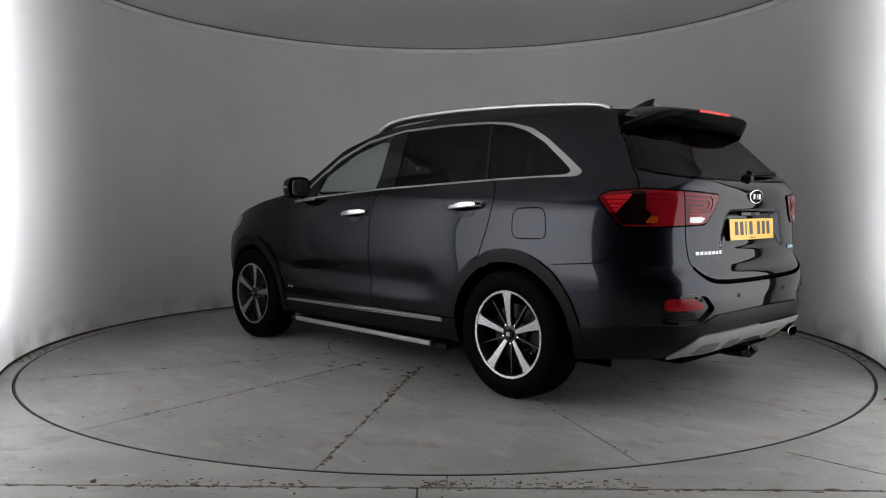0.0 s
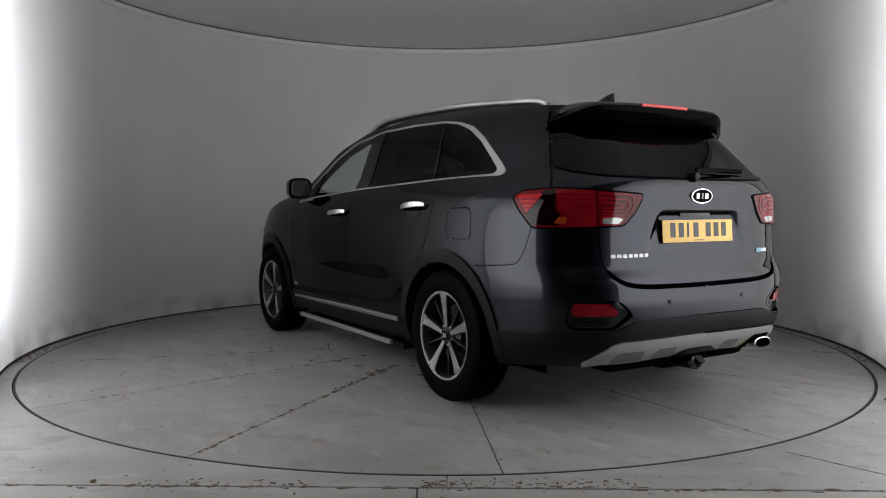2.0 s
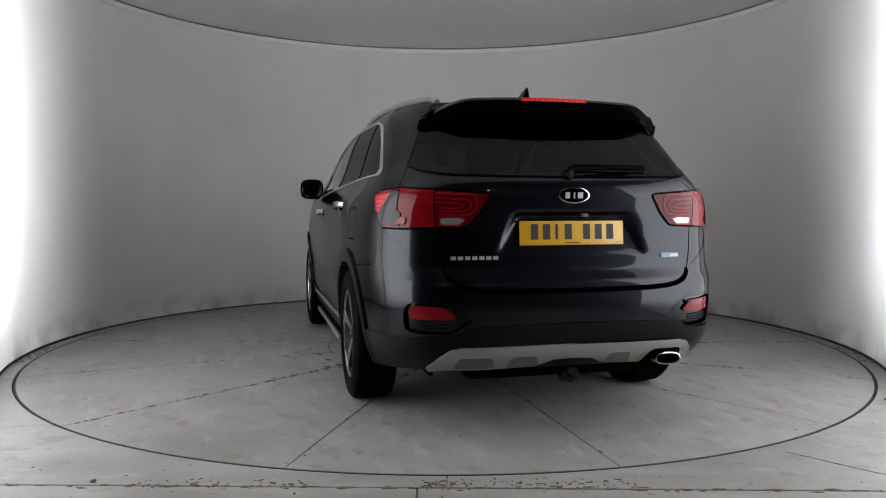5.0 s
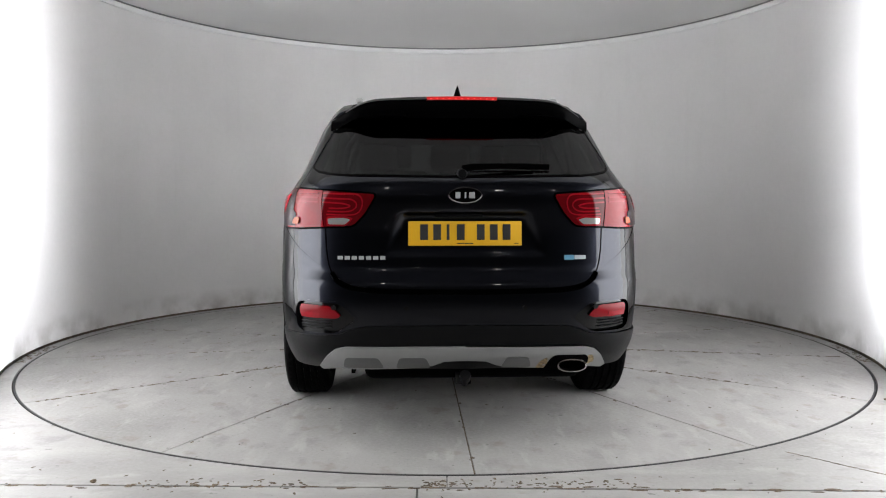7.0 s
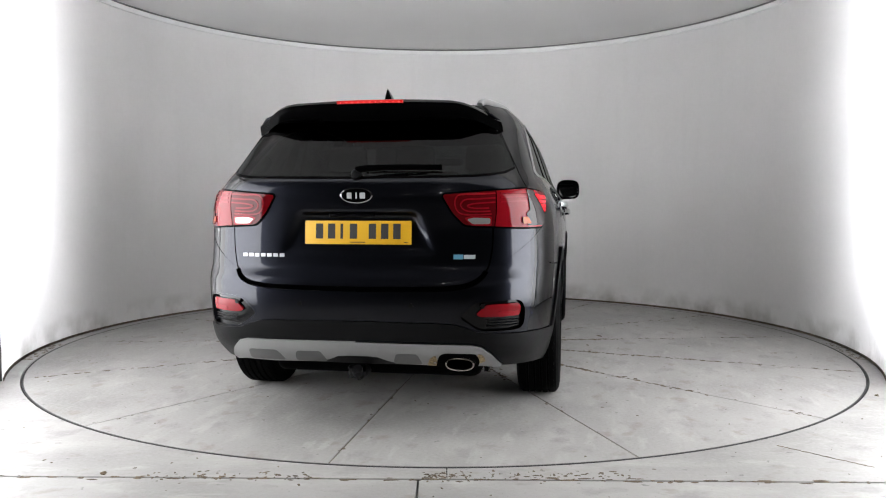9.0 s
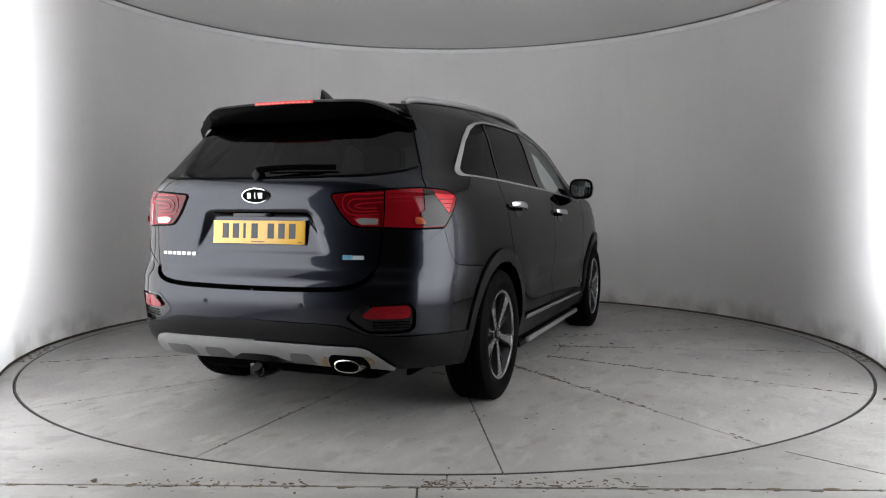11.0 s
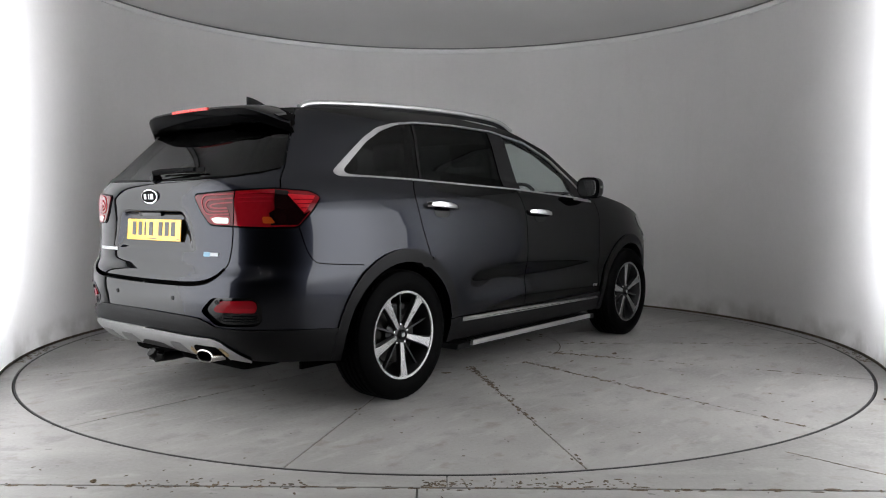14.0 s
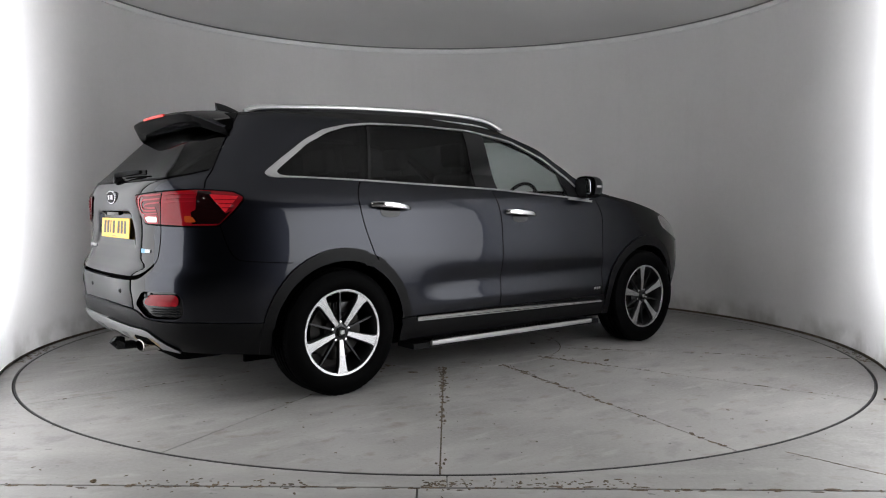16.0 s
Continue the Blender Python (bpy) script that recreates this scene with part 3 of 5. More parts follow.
# flank lines, as (x, z)
DLO_OUT = [(-1.806, 1.252), (-1.780, 1.228), (-1.54, 1.228), (-1.22, 1.219), (-0.21, 1.179), (0.48, 1.132), (0.74, 1.112),
           (0.60, 1.265), (0.375, 1.411), (0.085, 1.526), (-0.28, 1.580), (-0.68, 1.587), (-1.04, 1.577), (-1.233, 1.554), (-1.397, 1.514),
           (-1.523, 1.450), (-1.679, 1.343)]
DLO_IN = [(-1.735, 1.260), (-1.712, 1.239), (-1.22, 1.228), (-0.21, 1.188), (0.48, 1.141), (0.70, 1.126), (0.582, 1.260),
          (0.362, 1.400), (0.080, 1.515), (-0.28, 1.569), (-0.68, 1.576), (-1.04, 1.566), (-1.218, 1.544), (-1.368, 1.499), (-1.511, 1.426), (-1.684, 1.299)]
BELT = lambda x: 1.232 + (x + 1.22) * (1.145 - 1.232) / 1.70


def closed_smooth(pts, n=5):
    """Closed Catmull-Rom outline."""
    k = len(pts)
    out = []
    for i in range(k):
        a, b, c, d = (Vector(pts[(i + j) % k]) for j in (-1, 0, 1, 2))
        for m in range(n):
            t = m / n
            q = 0.5 * (2 * b + (c - a) * t + (2 * a - 5 * b + 4 * c - d) * t * t + (3 * b - a - 3 * c + d) * t ** 3)
            out.append((q.x, q.y))
    return out


def circle_flank(x, r, n=40, z=0.36, grow=1.0):
    return [(x + r * grow * math.cos(2 * math.pi * i / n), z + r * math.sin(2 * math.pi * i / n)) for i in range(n)]


def rounded_dlo(pts):
    return rounded(pts, 0.03, 3)


seam_rear_door = smooth_line([(-1.215, 1.225), (-1.266, 1.128), (-1.250, 0.976), (-1.195, 0.83), (-1.165, 0.76)])
seam_middle = smooth_line([(-0.212, 1.18), (-0.182, 1.035), (-0.172, 0.87), (-0.165, 0.68), (-0.175, 0.405)])
seam_front = smooth_line([(0.80, 1.115), (0.846, 1.0), (0.845, 0.84), (0.865, 0.63), (0.868, 0.405)])
seam_bumper = smooth_line([(-2.075, 0.974), (-2.042, 0.864), (-2.005, 0.805), (-1.942, 0.786), (-1.70, 0.768)])
TAIL_LAMP = rounded([(0.425, 1.125), (0.462, 1.045), (0.515, 0.985), (0.80, 0.973), (0.965, 0.974), (1.055, 1.055), (1.115, 1.116),
                     (1.06, 1.142), (0.88, 1.153), (0.70, 1.143)], 0.018, 3)
GATE_SIDE = [(0.763, 1.585), (0.835, 1.412), (0.902, 1.262), (0.916, 1.170), (0.905, 1.150)]
GATE_LOW = smooth_line(back([(0.637, 0.879), (0.618, 0.785), (0.565, 0.722), (0.450, 0.694), (0.22, 0.686), (0.0, 0.684)]), 5)
TAILGATE = [(0.0, 1.70), (0.735, 1.70)] + GATE_SIDE + [(0.705, 1.145), (0.648, 0.976)] + GATE_LOW
GATE_LINE = [(0.745, 1.64)] + GATE_SIDE + [(0.705, 1.145), (0.648, 0.976)] + GATE_LOW[:7]
GATE_FOOT = GATE_LOW[6:]
GATE_GLASS = [(0.0, 1.62), (0.740, 1.62), (0.756, 1.585), (0.827, 1.412), (0.889, 1.280), (0.880, 1.263), (0.80, 1.240), (0.695, 1.225)] + \
    back([(0.55, 1.218), (0.30, 1.213), (0.0, 1.211)])
FUEL = rounded([(-1.665, 0.90), (-1.430, 0.896), (-1.425, 1.060), (-1.640, 1.066)], 0.05, 4)
CLAD_LINE = [(0.0, 0.533), (0.40, 0.530), (0.48, 0.526), (0.54, 0.510), (0.585, 0.492), (0.70, 0.482), (0.90, 0.477), (1.27, 0.452)]
SKID_POLY = [(-0.01, 0.438), (0.56, 0.436), (0.61, 0.425), (0.66, 0.390), (0.715, 0.335), (0.70, 0.318), (0.62, 0.332), (0.45, 0.330), (0.30, 0.335), (0.20, 0.340), (0.15, 0.352), (0.10, 0.372), (-0.01, 0.376)]
LAMP_WELL = rounded([(0.492, 0.560), (0.575, 0.637), (0.80, 0.642), (0.838, 0.60), (0.838, 0.515), (0.80, 0.492), (0.60, 0.490)], 0.03, 4)
REFLECTOR = rounded([(0.575, 0.572), (0.625, 0.618), (0.795, 0.622), (0.812, 0.600), (0.806, 0.562), (0.60, 0.560)], 0.018, 3)
HEADLAMP = rounded([(1.60, 0.985), (1.68, 0.995), (1.90, 0.925), (2.18, 0.84), (2.16, 0.76), (1.86, 0.83), (1.66, 0.905)], 0.02, 3)
SILL_TOP = 0.405


def skin_domain():
    low = [(0.0, 0.315), (0.62, 0.322), (0.90, 0.305), (1.20, 0.27), (2.2, 0.262), (3.9, 0.262), (5.0, 0.26), (U_END, 0.30)]
    g = np.linspace(U_END, 0, 260)
    top = []
    for u in g:
        z = 1.2
        for _ in range(12):
            z = float(TOP(skin(np.array([u]), np.array([z]))[0, 0]))
        top.append((float(u), z))
    return low + top


DOMAIN = skin_domain()


def recess_loop(g):
    return dense(back([(0.0, 0.945 - 0.092 - g), (0.365 + g, 0.945 - 0.094 - g), (0.279 + g, 0.945 + 0.094 + g), (0.0, 0.945 + 0.092 + g)]), 0.02)


def build_skin(sg):
    flap = [("gap", flank(ribbon(FUEL + FUEL[:1], 0.006)))] if sg > 0 else []
    inner, outer = flank(dense(rounded_dlo(DLO_IN), 0.04)), flank(dense(rounded_dlo(DLO_OUT), 0.04))

    def window(x0_top, x0_low, x1_top, x1_low):
        return [(x0_top, 1.7), (x1_top, 1.7), (x1_low, 1.05), (x0_low, 1.05)]

    band = lambda *a: flank(dense(window(*a), 0.05))
    regions = flap + [
        ("gap", flank(circle_flank(-1.39, 0.408, grow=1.03))), ("gap", flank(circle_flank(1.39, 0.408, grow=1.03))),
        ("gap", ribbon(GATE_LINE, 0.007)), ("gap", ribbon(GATE_FOOT, 0.024)),
        ("gap", flank(ribbon(seam_bumper, 0.005))),
        ("gap", flank(ribbon(seam_rear_door, 0.007))), ("gap", flank(ribbon(seam_middle, 0.007))), ("gap", flank(ribbon(seam_front, 0.006))),
        ("gap", TAIL_LAMP), ("gap", LAMP_WELL), ("gap", flank(HEADLAMP)),
        ("gap", flank(ribbon(dense([(-1.18, SILL_TOP), (0.9, SILL_TOP)], 0.05, False), 0.006))),
    ]
    # glass inside the chrome loop is cut by vertical bands
    co, found = cut_skin(regions + [("dlo", inner), ("chrome", outer),
                                    ("skid", SKID_POLY),
                                    ("lip_rear", flank(circle_flank(-1.39, 0.480, grow=1.0))), ("lip_front", flank(circle_flank(1.39, 0.480))),
                                    ("lower", CLAD_LINE + [(1.27, 0.20), (0.0, 0.20)]),
                                    ("sill", flank(dense([(-1.05, SILL_TOP), (1.05, SILL_TOP), (1.05, 0.1), (-1.05, 0.1)], 0.05))),
                                    ("gate_glass", GATE_GLASS)] + [("gate", recess_loop(g)) for g in (-0.024, -0.012, -0.004, 0.004, 0.012, 0.024)] + [("gate", TAILGATE),
                                    ("bumper", [(0.0, 0.70), (0.60, 0.76)] + flank(seam_bumper) + flank([(-1.72, 0.3)]) + [(0.0, 0.3)]),
                                    ("front_door", flank(dense(seam_middle + [(0.868, 0.405)] + seam_front[::-1], 0.06))),
                                    ("rear_door", flank(dense(seam_rear_door + [(-0.86, 0.405), (-0.175, 0.405)] + seam_middle[::-1], 0.06))),
                                    ("nose", flank(dense([(1.70, 0.2), (1.70, 0.46), (2.6, 0.46), (2.6, 0.2)], 0.08)))], DOMAIN,
                         lines=[flank(dense([(b + (a - b) * (z - 1.05) / 0.65, z) for z in (1.10, 1.62)], 0.03, False))
                                for a, b in ((-1.055, -1.20), (-1.035, -1.178), (-0.315, -0.345), (-0.165, -0.150), (0.42, 0.545))])
    dlo = found.pop("dlo")
    mid = co[dlo].mean(1)
    zone = lambda a, b: inside(band(*a, *b), mid)
    quarter = zone((-3.0, -3.0), (-1.055, -1.20))
    pillar_c = zone((-1.055, -1.20), (-1.035, -1.178))
    rear_win = zone((-1.035, -1.178), (-0.315, -0.345))
    pillar = zone((-0.315, -0.345), (-0.165, -0.150))
    front_win = zone((-0.165, -0.150), (0.42, 0.545))
    found["quarter_glass"], found["rear_glass"], found["front_glass"] = dlo[quarter], dlo[rear_win], dlo[front_win]
    found["pillar"] = dlo[pillar]
    found["divider"] = dlo[pillar_c]
    found["sail"] = dlo[~(quarter | pillar_c | rear_win | pillar | front_win)]
    return co, found


halves = {sg: build_skin(sg) for sg in (1, -1)}
for sg in (1, -1):
    co, found = halves[sg]
    for name, key, material, lift, depth, label in (
            ("body_side", "rest", PAINT, 0.0, 0.014, ""), ("front_door", "front_door", PAINT, 0.0, 0.014, ""),
            ("rear_door", "rear_door", PAINT, 0.0, 0.014, ""), ("window_trim", "chrome", SATIN, 0.003, 0.012, "satin chrome window surround"),
            ("quarter_window", "quarter_glass", PRIVACY, -0.004, 0.004, "dark privacy glass"),
            ("rear_window", "rear_glass", PRIVACY, -0.004, 0.004, "dark privacy glass"),
            ("front_window", "front_glass", GLASS, -0.004, 0.004, "clear glass"),
            ("door_pillar", "pillar", GLOSS_BLACK, 0.0, 0.03, "gloss black pillar cover"), ("window_divider", "divider", GLOSS_BLACK, 0.0, 0.03, "black rubber divider"),
            ("mirror_sail", "sail", PLASTIC, 0.0, 0.02, "black plastic"),
            ("rear_arch_lip", "lip_rear", PLASTIC, 0.012, 0.05, "black plastic wheel-arch cladding"),
            ("front_arch_lip", "lip_front", PLASTIC, 0.012, 0.05, "black plastic wheel-arch cladding"),
            ("sill_cladding", "sill", PLASTIC, 0.004, 0.03, "black plastic sill")):
        if key in found and len(found[key]):
            skin_part(name, co, found[key], (sg,), material, car, lift, depth, label)


def whole(name, key, material, lift, depth, label=""):
    a = skin_part(name, halves[1][0], halves[1][1][key], (1, -1), material, car, lift, depth, label)
    return a


tailgate = whole("tailgate", "gate", PAINT, 0.0, 0.014)
whole("tailgate_glass", "gate_glass", PRIVACY, -0.002, 0.004, "dark privacy glass")
whole("rear_bumper", "bumper", PAINT, 0.002, 0.03)
whole("bumper_cladding", "lower", PLASTIC, 0.010, 0.04, "black plastic lower bumper")
whole("skid_plate", "skid", SKID, 0.022, 0.04, "silver-painted skid plate")
whole("front_bumper", "nose", PLASTIC, 0.0, 0.03, "black lower front bumper")

# inner lining behind the panel gaps
lining_low = [(0.0, 0.33), (U_END, 0.33)]
lining = lining_low + [(u, min(z, float(BELT(max(-1.9, min(1.0, skin(np.array([u]), np.array([1.1]))[0, 0])))) - 0.03)) for u, z in DOMAIN[8:]]
co, found = cut_skin([("gap", flank(circle_flank(-1.39, 0.45))), ("gap", flank(circle_flank(1.39, 0.45)))], lining, 0.08, 0.08)
skin_part("inner_lining", co, found["rest"], (1, -1), DARK, car, -0.045, 0.02, "dark inner lining")


def top_sheet(name, u0, u1, material, bow, crown, n=40, across=20, drop=0.0, label="", thick=0.012):
    bm = bmesh.new()
    us = np.array([d[0] for d in DOMAIN[8:]])[::-1]
    zs = np.array([d[1] for d in DOMAIN[8:]])[::-1]
    rows = []
    for i in range(n + 1):
        u = u0 + (u1 - u0) * i / n
        z = float(np.interp(u, us, zs))
        x, y, z = skin(np.array([u]), np.array([z]))[0]
        k = min(1.0, (y / 0.62)) ** 2
        f = i / n
        rows.append([bm.verts.new((x + bow(f) * (1 - v * v), y * v, z - drop + crown(f) * k * (1 - v * v)))
                     for v in np.linspace(-1, 1, across + 1)])
    for a, b in zip(rows, rows[1:]):
        for j in range(across):
            bm.faces.new((a[j], a[j + 1], b[j + 1], b[j]))
    bmesh.ops.remove_doubles(bm, verts=bm.verts, dist=0.0005)
    return part(name, bm, material, car, label, angle=60)


def u_top(x):
    us = np.array([d[0] for d in DOMAIN[8:]])[::-1]
    zs = np.array([d[1] for d in DOMAIN[8:]])[::-1]
    return float(np.interp(x, skin(us, zs)[:, 0], us))


U_SCREEN_TOP, U_SCREEN_LOW = u_top(0.10), u_top(0.93)
top_sheet("roof", 0.001, U_SCREEN_TOP, PAINT, lambda f: 0.10 * max(0, f - 0.8) * 5 * max(0, f - 0.8) * 5, lambda f: 0.030)
top_sheet("headlining", 0.02, U_SCREEN_TOP, TRIM_CLOTH, lambda f: 0.0, lambda f: 0.030, drop=0.04)
top_sheet("windscreen", U_SCREEN_TOP, U_SCREEN_LOW, GLASS, lambda f: 0.10 + 0.12 * f, lambda f: 0.030 - 0.02 * f, label="clear windscreen")
top_sheet("bonnet", U_SCREEN_LOW, U_END - 0.001, PAINT, lambda f: 0.22 * max(0, 1 - 3 * f), lambda f: 0.035 + 0.008 * min(1, 4 * f))

# ---- wheels ----
TYRE_R, RIM_R = 0.362, 0.249


def wheel(sg):
    """A wheel whose outer face looks along +y (left, sg=1) or -y."""
    ob = bpy.data.objects.new("wheel", None)
    scene.collection.objects.link(ob)
    ob.parent = car
    w = 0.118
    prof = [(RIM_R - 0.004, -w + 0.012), (RIM_R + 0.012, -w + 0.002), (RIM_R + 0.05, -w), (TYRE_R - 0.03, -w + 0.006), (TYRE_R - 0.010, -w + 0.018), (TYRE_R - 0.002, -w + 0.036)]
    for g in (-0.055, -0.018, 0.018, 0.055):
        prof += [(TYRE_R, g - 0.008), (TYRE_R - 0.009, g - 0.005), (TYRE_R - 0.009, g + 0.005), (TYRE_R, g + 0.008)]
    prof += [(r, -h) for r, h in prof[:6][::-1]]
    bm = lathe(prof, 72, "y")
    part("tyre", bm, TYRE, ob, angle=35)
    bm = bmesh.new()
    for i in range(54):
        a = 2 * math.pi * i / 54
        for row, (c, half) in enumerate(((-0.074, 0.013), (-0.036, 0.009), (0.0, 0.009), (0.036, 0.009), (0.074, 0.013))):
            aa = a + row * 0.03
            m = Matrix.Rotation(aa, 4, "Y") @ Matrix.Translation((TYRE_R - (0.0045 if abs(c) < 0.05 else 0.0062), c, 0)) @ Matrix.Rotation(radians(18 if row != 2 else -18), 4, "X")
            bmesh.ops.create_cube(bm, size=1, matrix=m @ Matrix.Diagonal((0.010, half * 2, 0.026, 1)))
    part("tread", bm, TYRE, ob, smooth=False)
    o = 0.104
    rim_prof = [(RIM_R - 0.012, -0.10), (RIM_R - 0.03, -0.06), (RIM_R - 0.035, 0.03), (RIM_R - 0.020, 0.080), (RIM_R - 0.010, o - 0.002)]
    part("rim", lathe([(r, h * sg) for r, h in rim_prof], 72, "y"), ALLOY_DARK, ob, "dark grey alloy barrel")
    lip = [(RIM_R - 0.018, o - 0.005), (RIM_R - 0.016, o + 0.001), (RIM_R + 0.001, o + 0.003), (RIM_R + 0.006, o - 0.004), (RIM_R + 0.004, o - 0.012)]
    part("rim_lip", lathe([(r, h * sg) for r, h in lip], 72, "y"), MACHINED, ob, "bright machined rim edge")
    up = Matrix.Rotation(radians(-90), 4, "X") if sg > 0 else Matrix.Rotation(radians(90), 4, "X")
    for k in range(5):
        turn = Matrix.Rotation(2 * math.pi * k / 5, 4, "Y")
        side = [(0.045, 0.013), (0.090, 0.0165), (0.150, 0.0215), (0.200, 0.0265), (0.222, 0.033), (0.2370, 0.048)]
        poly = [(r, y) for r, y in side] + [(0.2425, 0.0)] + [(r, -y) for r, y in side[::-1]]

        def bowed(poly, h0, h1, shrink=1.0):
            bm = bmesh.new()
            def lift(r):
                return o - 0.022 * max(0.0, 1 - r / 0.24) ** 1.2 - 0.002
            a = [bm.verts.new((r, y * shrink, lift(r) + h1)) for r, y in poly]
            b = [bm.verts.new((r, y * 1.12, lift(r) + h0)) for r, y in poly]
            n = len(a)
            bm.faces.new(a), bm.faces.new(b[::-1])
            for i in range(n):
                bm.faces.new((a[i], b[i], b[(i + 1) % n], a[(i + 1) % n]))
            return bm

        bm = bowed(poly, -0.03, -0.004)
        bmesh.ops.transform(bm, matrix=turn @ up, verts=bm.verts)
        spoke = part("spoke", bm, ALLOY_DARK, ob, angle=30)
        bm = bowed([(r, y * 0.88) for r, y in poly], -0.006, 0.0, 0.98)
        bmesh.ops.transform(bm, matrix=turn @ up, verts=bm.verts)
        part("spoke_face", bm, MACHINED, spoke, "bright machined spoke face", angle=30)
        half = Matrix.Rotation(2 * math.pi * (k + 0.5) / 5, 4, "Y")
        rib = prism([(0.05, -0.006), (0.235, -0.0035), (0.235, 0.0035), (0.05, 0.006)], o - 0.055, o - 0.030, half @ up)
        part("rib", rib, ALLOY_DARK, ob, smooth=False)
        nut = lathe([(0.0, o - 0.024), (0.007, o - 0.025), (0.0095, o - 0.030), (0.0095, o - 0.05)], 10, "z", half @ up @ Matrix.Translation((0.056, 0, 0)))
        part("wheel_nut", nut, CHROME, ob, angle=30)
    hub = lathe([(0.0, o - 0.012), (0.026, o - 0.013), (0.030, o - 0.017), (0.031, o - 0.025), (0.052, o - 0.028), (0.058, o - 0.045), (0.09, o - 0.06)], 40, "z", up)
    part("hub", hub, ALLOY_DARK, ob)
    part("centre_cap", lathe([(0.0, o - 0.008), (0.024, o - 0.0085), (0.028, o - 0.012)], 32, "z", up), GLOSS_BLACK, ob, "black centre cap")
    for y in (-0.009, 0.0, 0.009):
        part("cap_bar", prism([(-0.011, y - 0.003), (0.011, y - 0.003), (0.011, y + 0.003), (-0.011, y + 0.003)], o - 0.0085, o - 0.0070, up), SATIN, ob, smooth=False)
    disc = lathe([(0.07, 0.02 * sg), (0.165, 0.02 * sg), (0.165, 0.0), (0.07, 0.0)], 48, "y")
    part("brake_disc", disc, DISC_METAL, ob, "grey steel brake disc")
    part("caliper", box(0.07, 0.06, 0.15, pose(-0.13, 0.01 * sg, 0.05), 0.012), ALLOY_DARK, ob)
    return ob


for sg, x, spin in ((1, -1.39, -88), (-1, -1.39, 90), (1, 1.39, -100), (-1, 1.39, -95)):
    ob = wheel(sg)
    ob.matrix_basis = pose(x, sg * 0.822, TYRE_R - 0.002) @ Matrix.Rotation(radians(spin), 4, "Y")
    well = sweep([(x, sg * y, 0.37) for y in (0.56, 0.70, 0.88)], [(0.425 * math.cos(a), 0.425 * math.sin(a)) for a in np.linspace(-0.25, math.pi + 0.25, 24)], False, False)
    part("wheel_well", well, DARK, car, "dark wheel-arch liner")
    part("well_wall", box(0.86, 0.02, 0.62, pose(x, sg * 0.555, 0.50)), DARK, car)
    part("axle", sweep([(x, sg * 0.3, 0.36), (x, sg * 0.80, 0.36)], oval(0.05, 0.05, 12)), DARK, car)

# underside
part("underbody", box(3.9, 1.1, 0.10, pose(0.0, 0, 0.30), 0.03), DARK, car, "dark underbody")
part("floor_pan", box(1.76, 1.66, 0.06, pose(0.0, 0, 0.42), 0.02), DARK, car)
part("boot_floor", box(1.25, 1.06, 0.05, pose(-1.50, 0, 0.55), 0.02), DARK, car)

# added boxes that block light, to darken the floor under the car
part("under_blocker", box(3.3, 1.42, 0.03, pose(0.05, 0, 0.225), 0.012), DARK, car, "added dark slab that keeps light from under the car")
part("rear_under_blocker", box(0.5, 1.3, 0.22, pose(-1.40, 0, 0.30), 0.05), DARK, car, "added dark block that deepens the shade under the rear")

# ---- lamps at the rear ----
SPLIT = [(0.7035, 1.20), (0.648, 0.95)]
lamp_co, lamp_found = cut_skin([("gap", ribbon(SPLIT, 0.005)), ("inner", [(0.3, 1.3), (0.735, 1.30), (0.620, 0.85), (0.3, 0.85)])], TAIL_LAMP, 0.03, 0.025)


def strip(line, width, sides, material, parent, lift, depth=0.004, name="light_guide", label=""):
    return patch(name, dense(ribbon(line, width), 0.03), sides, material, parent, lift, depth, label, 0.05)


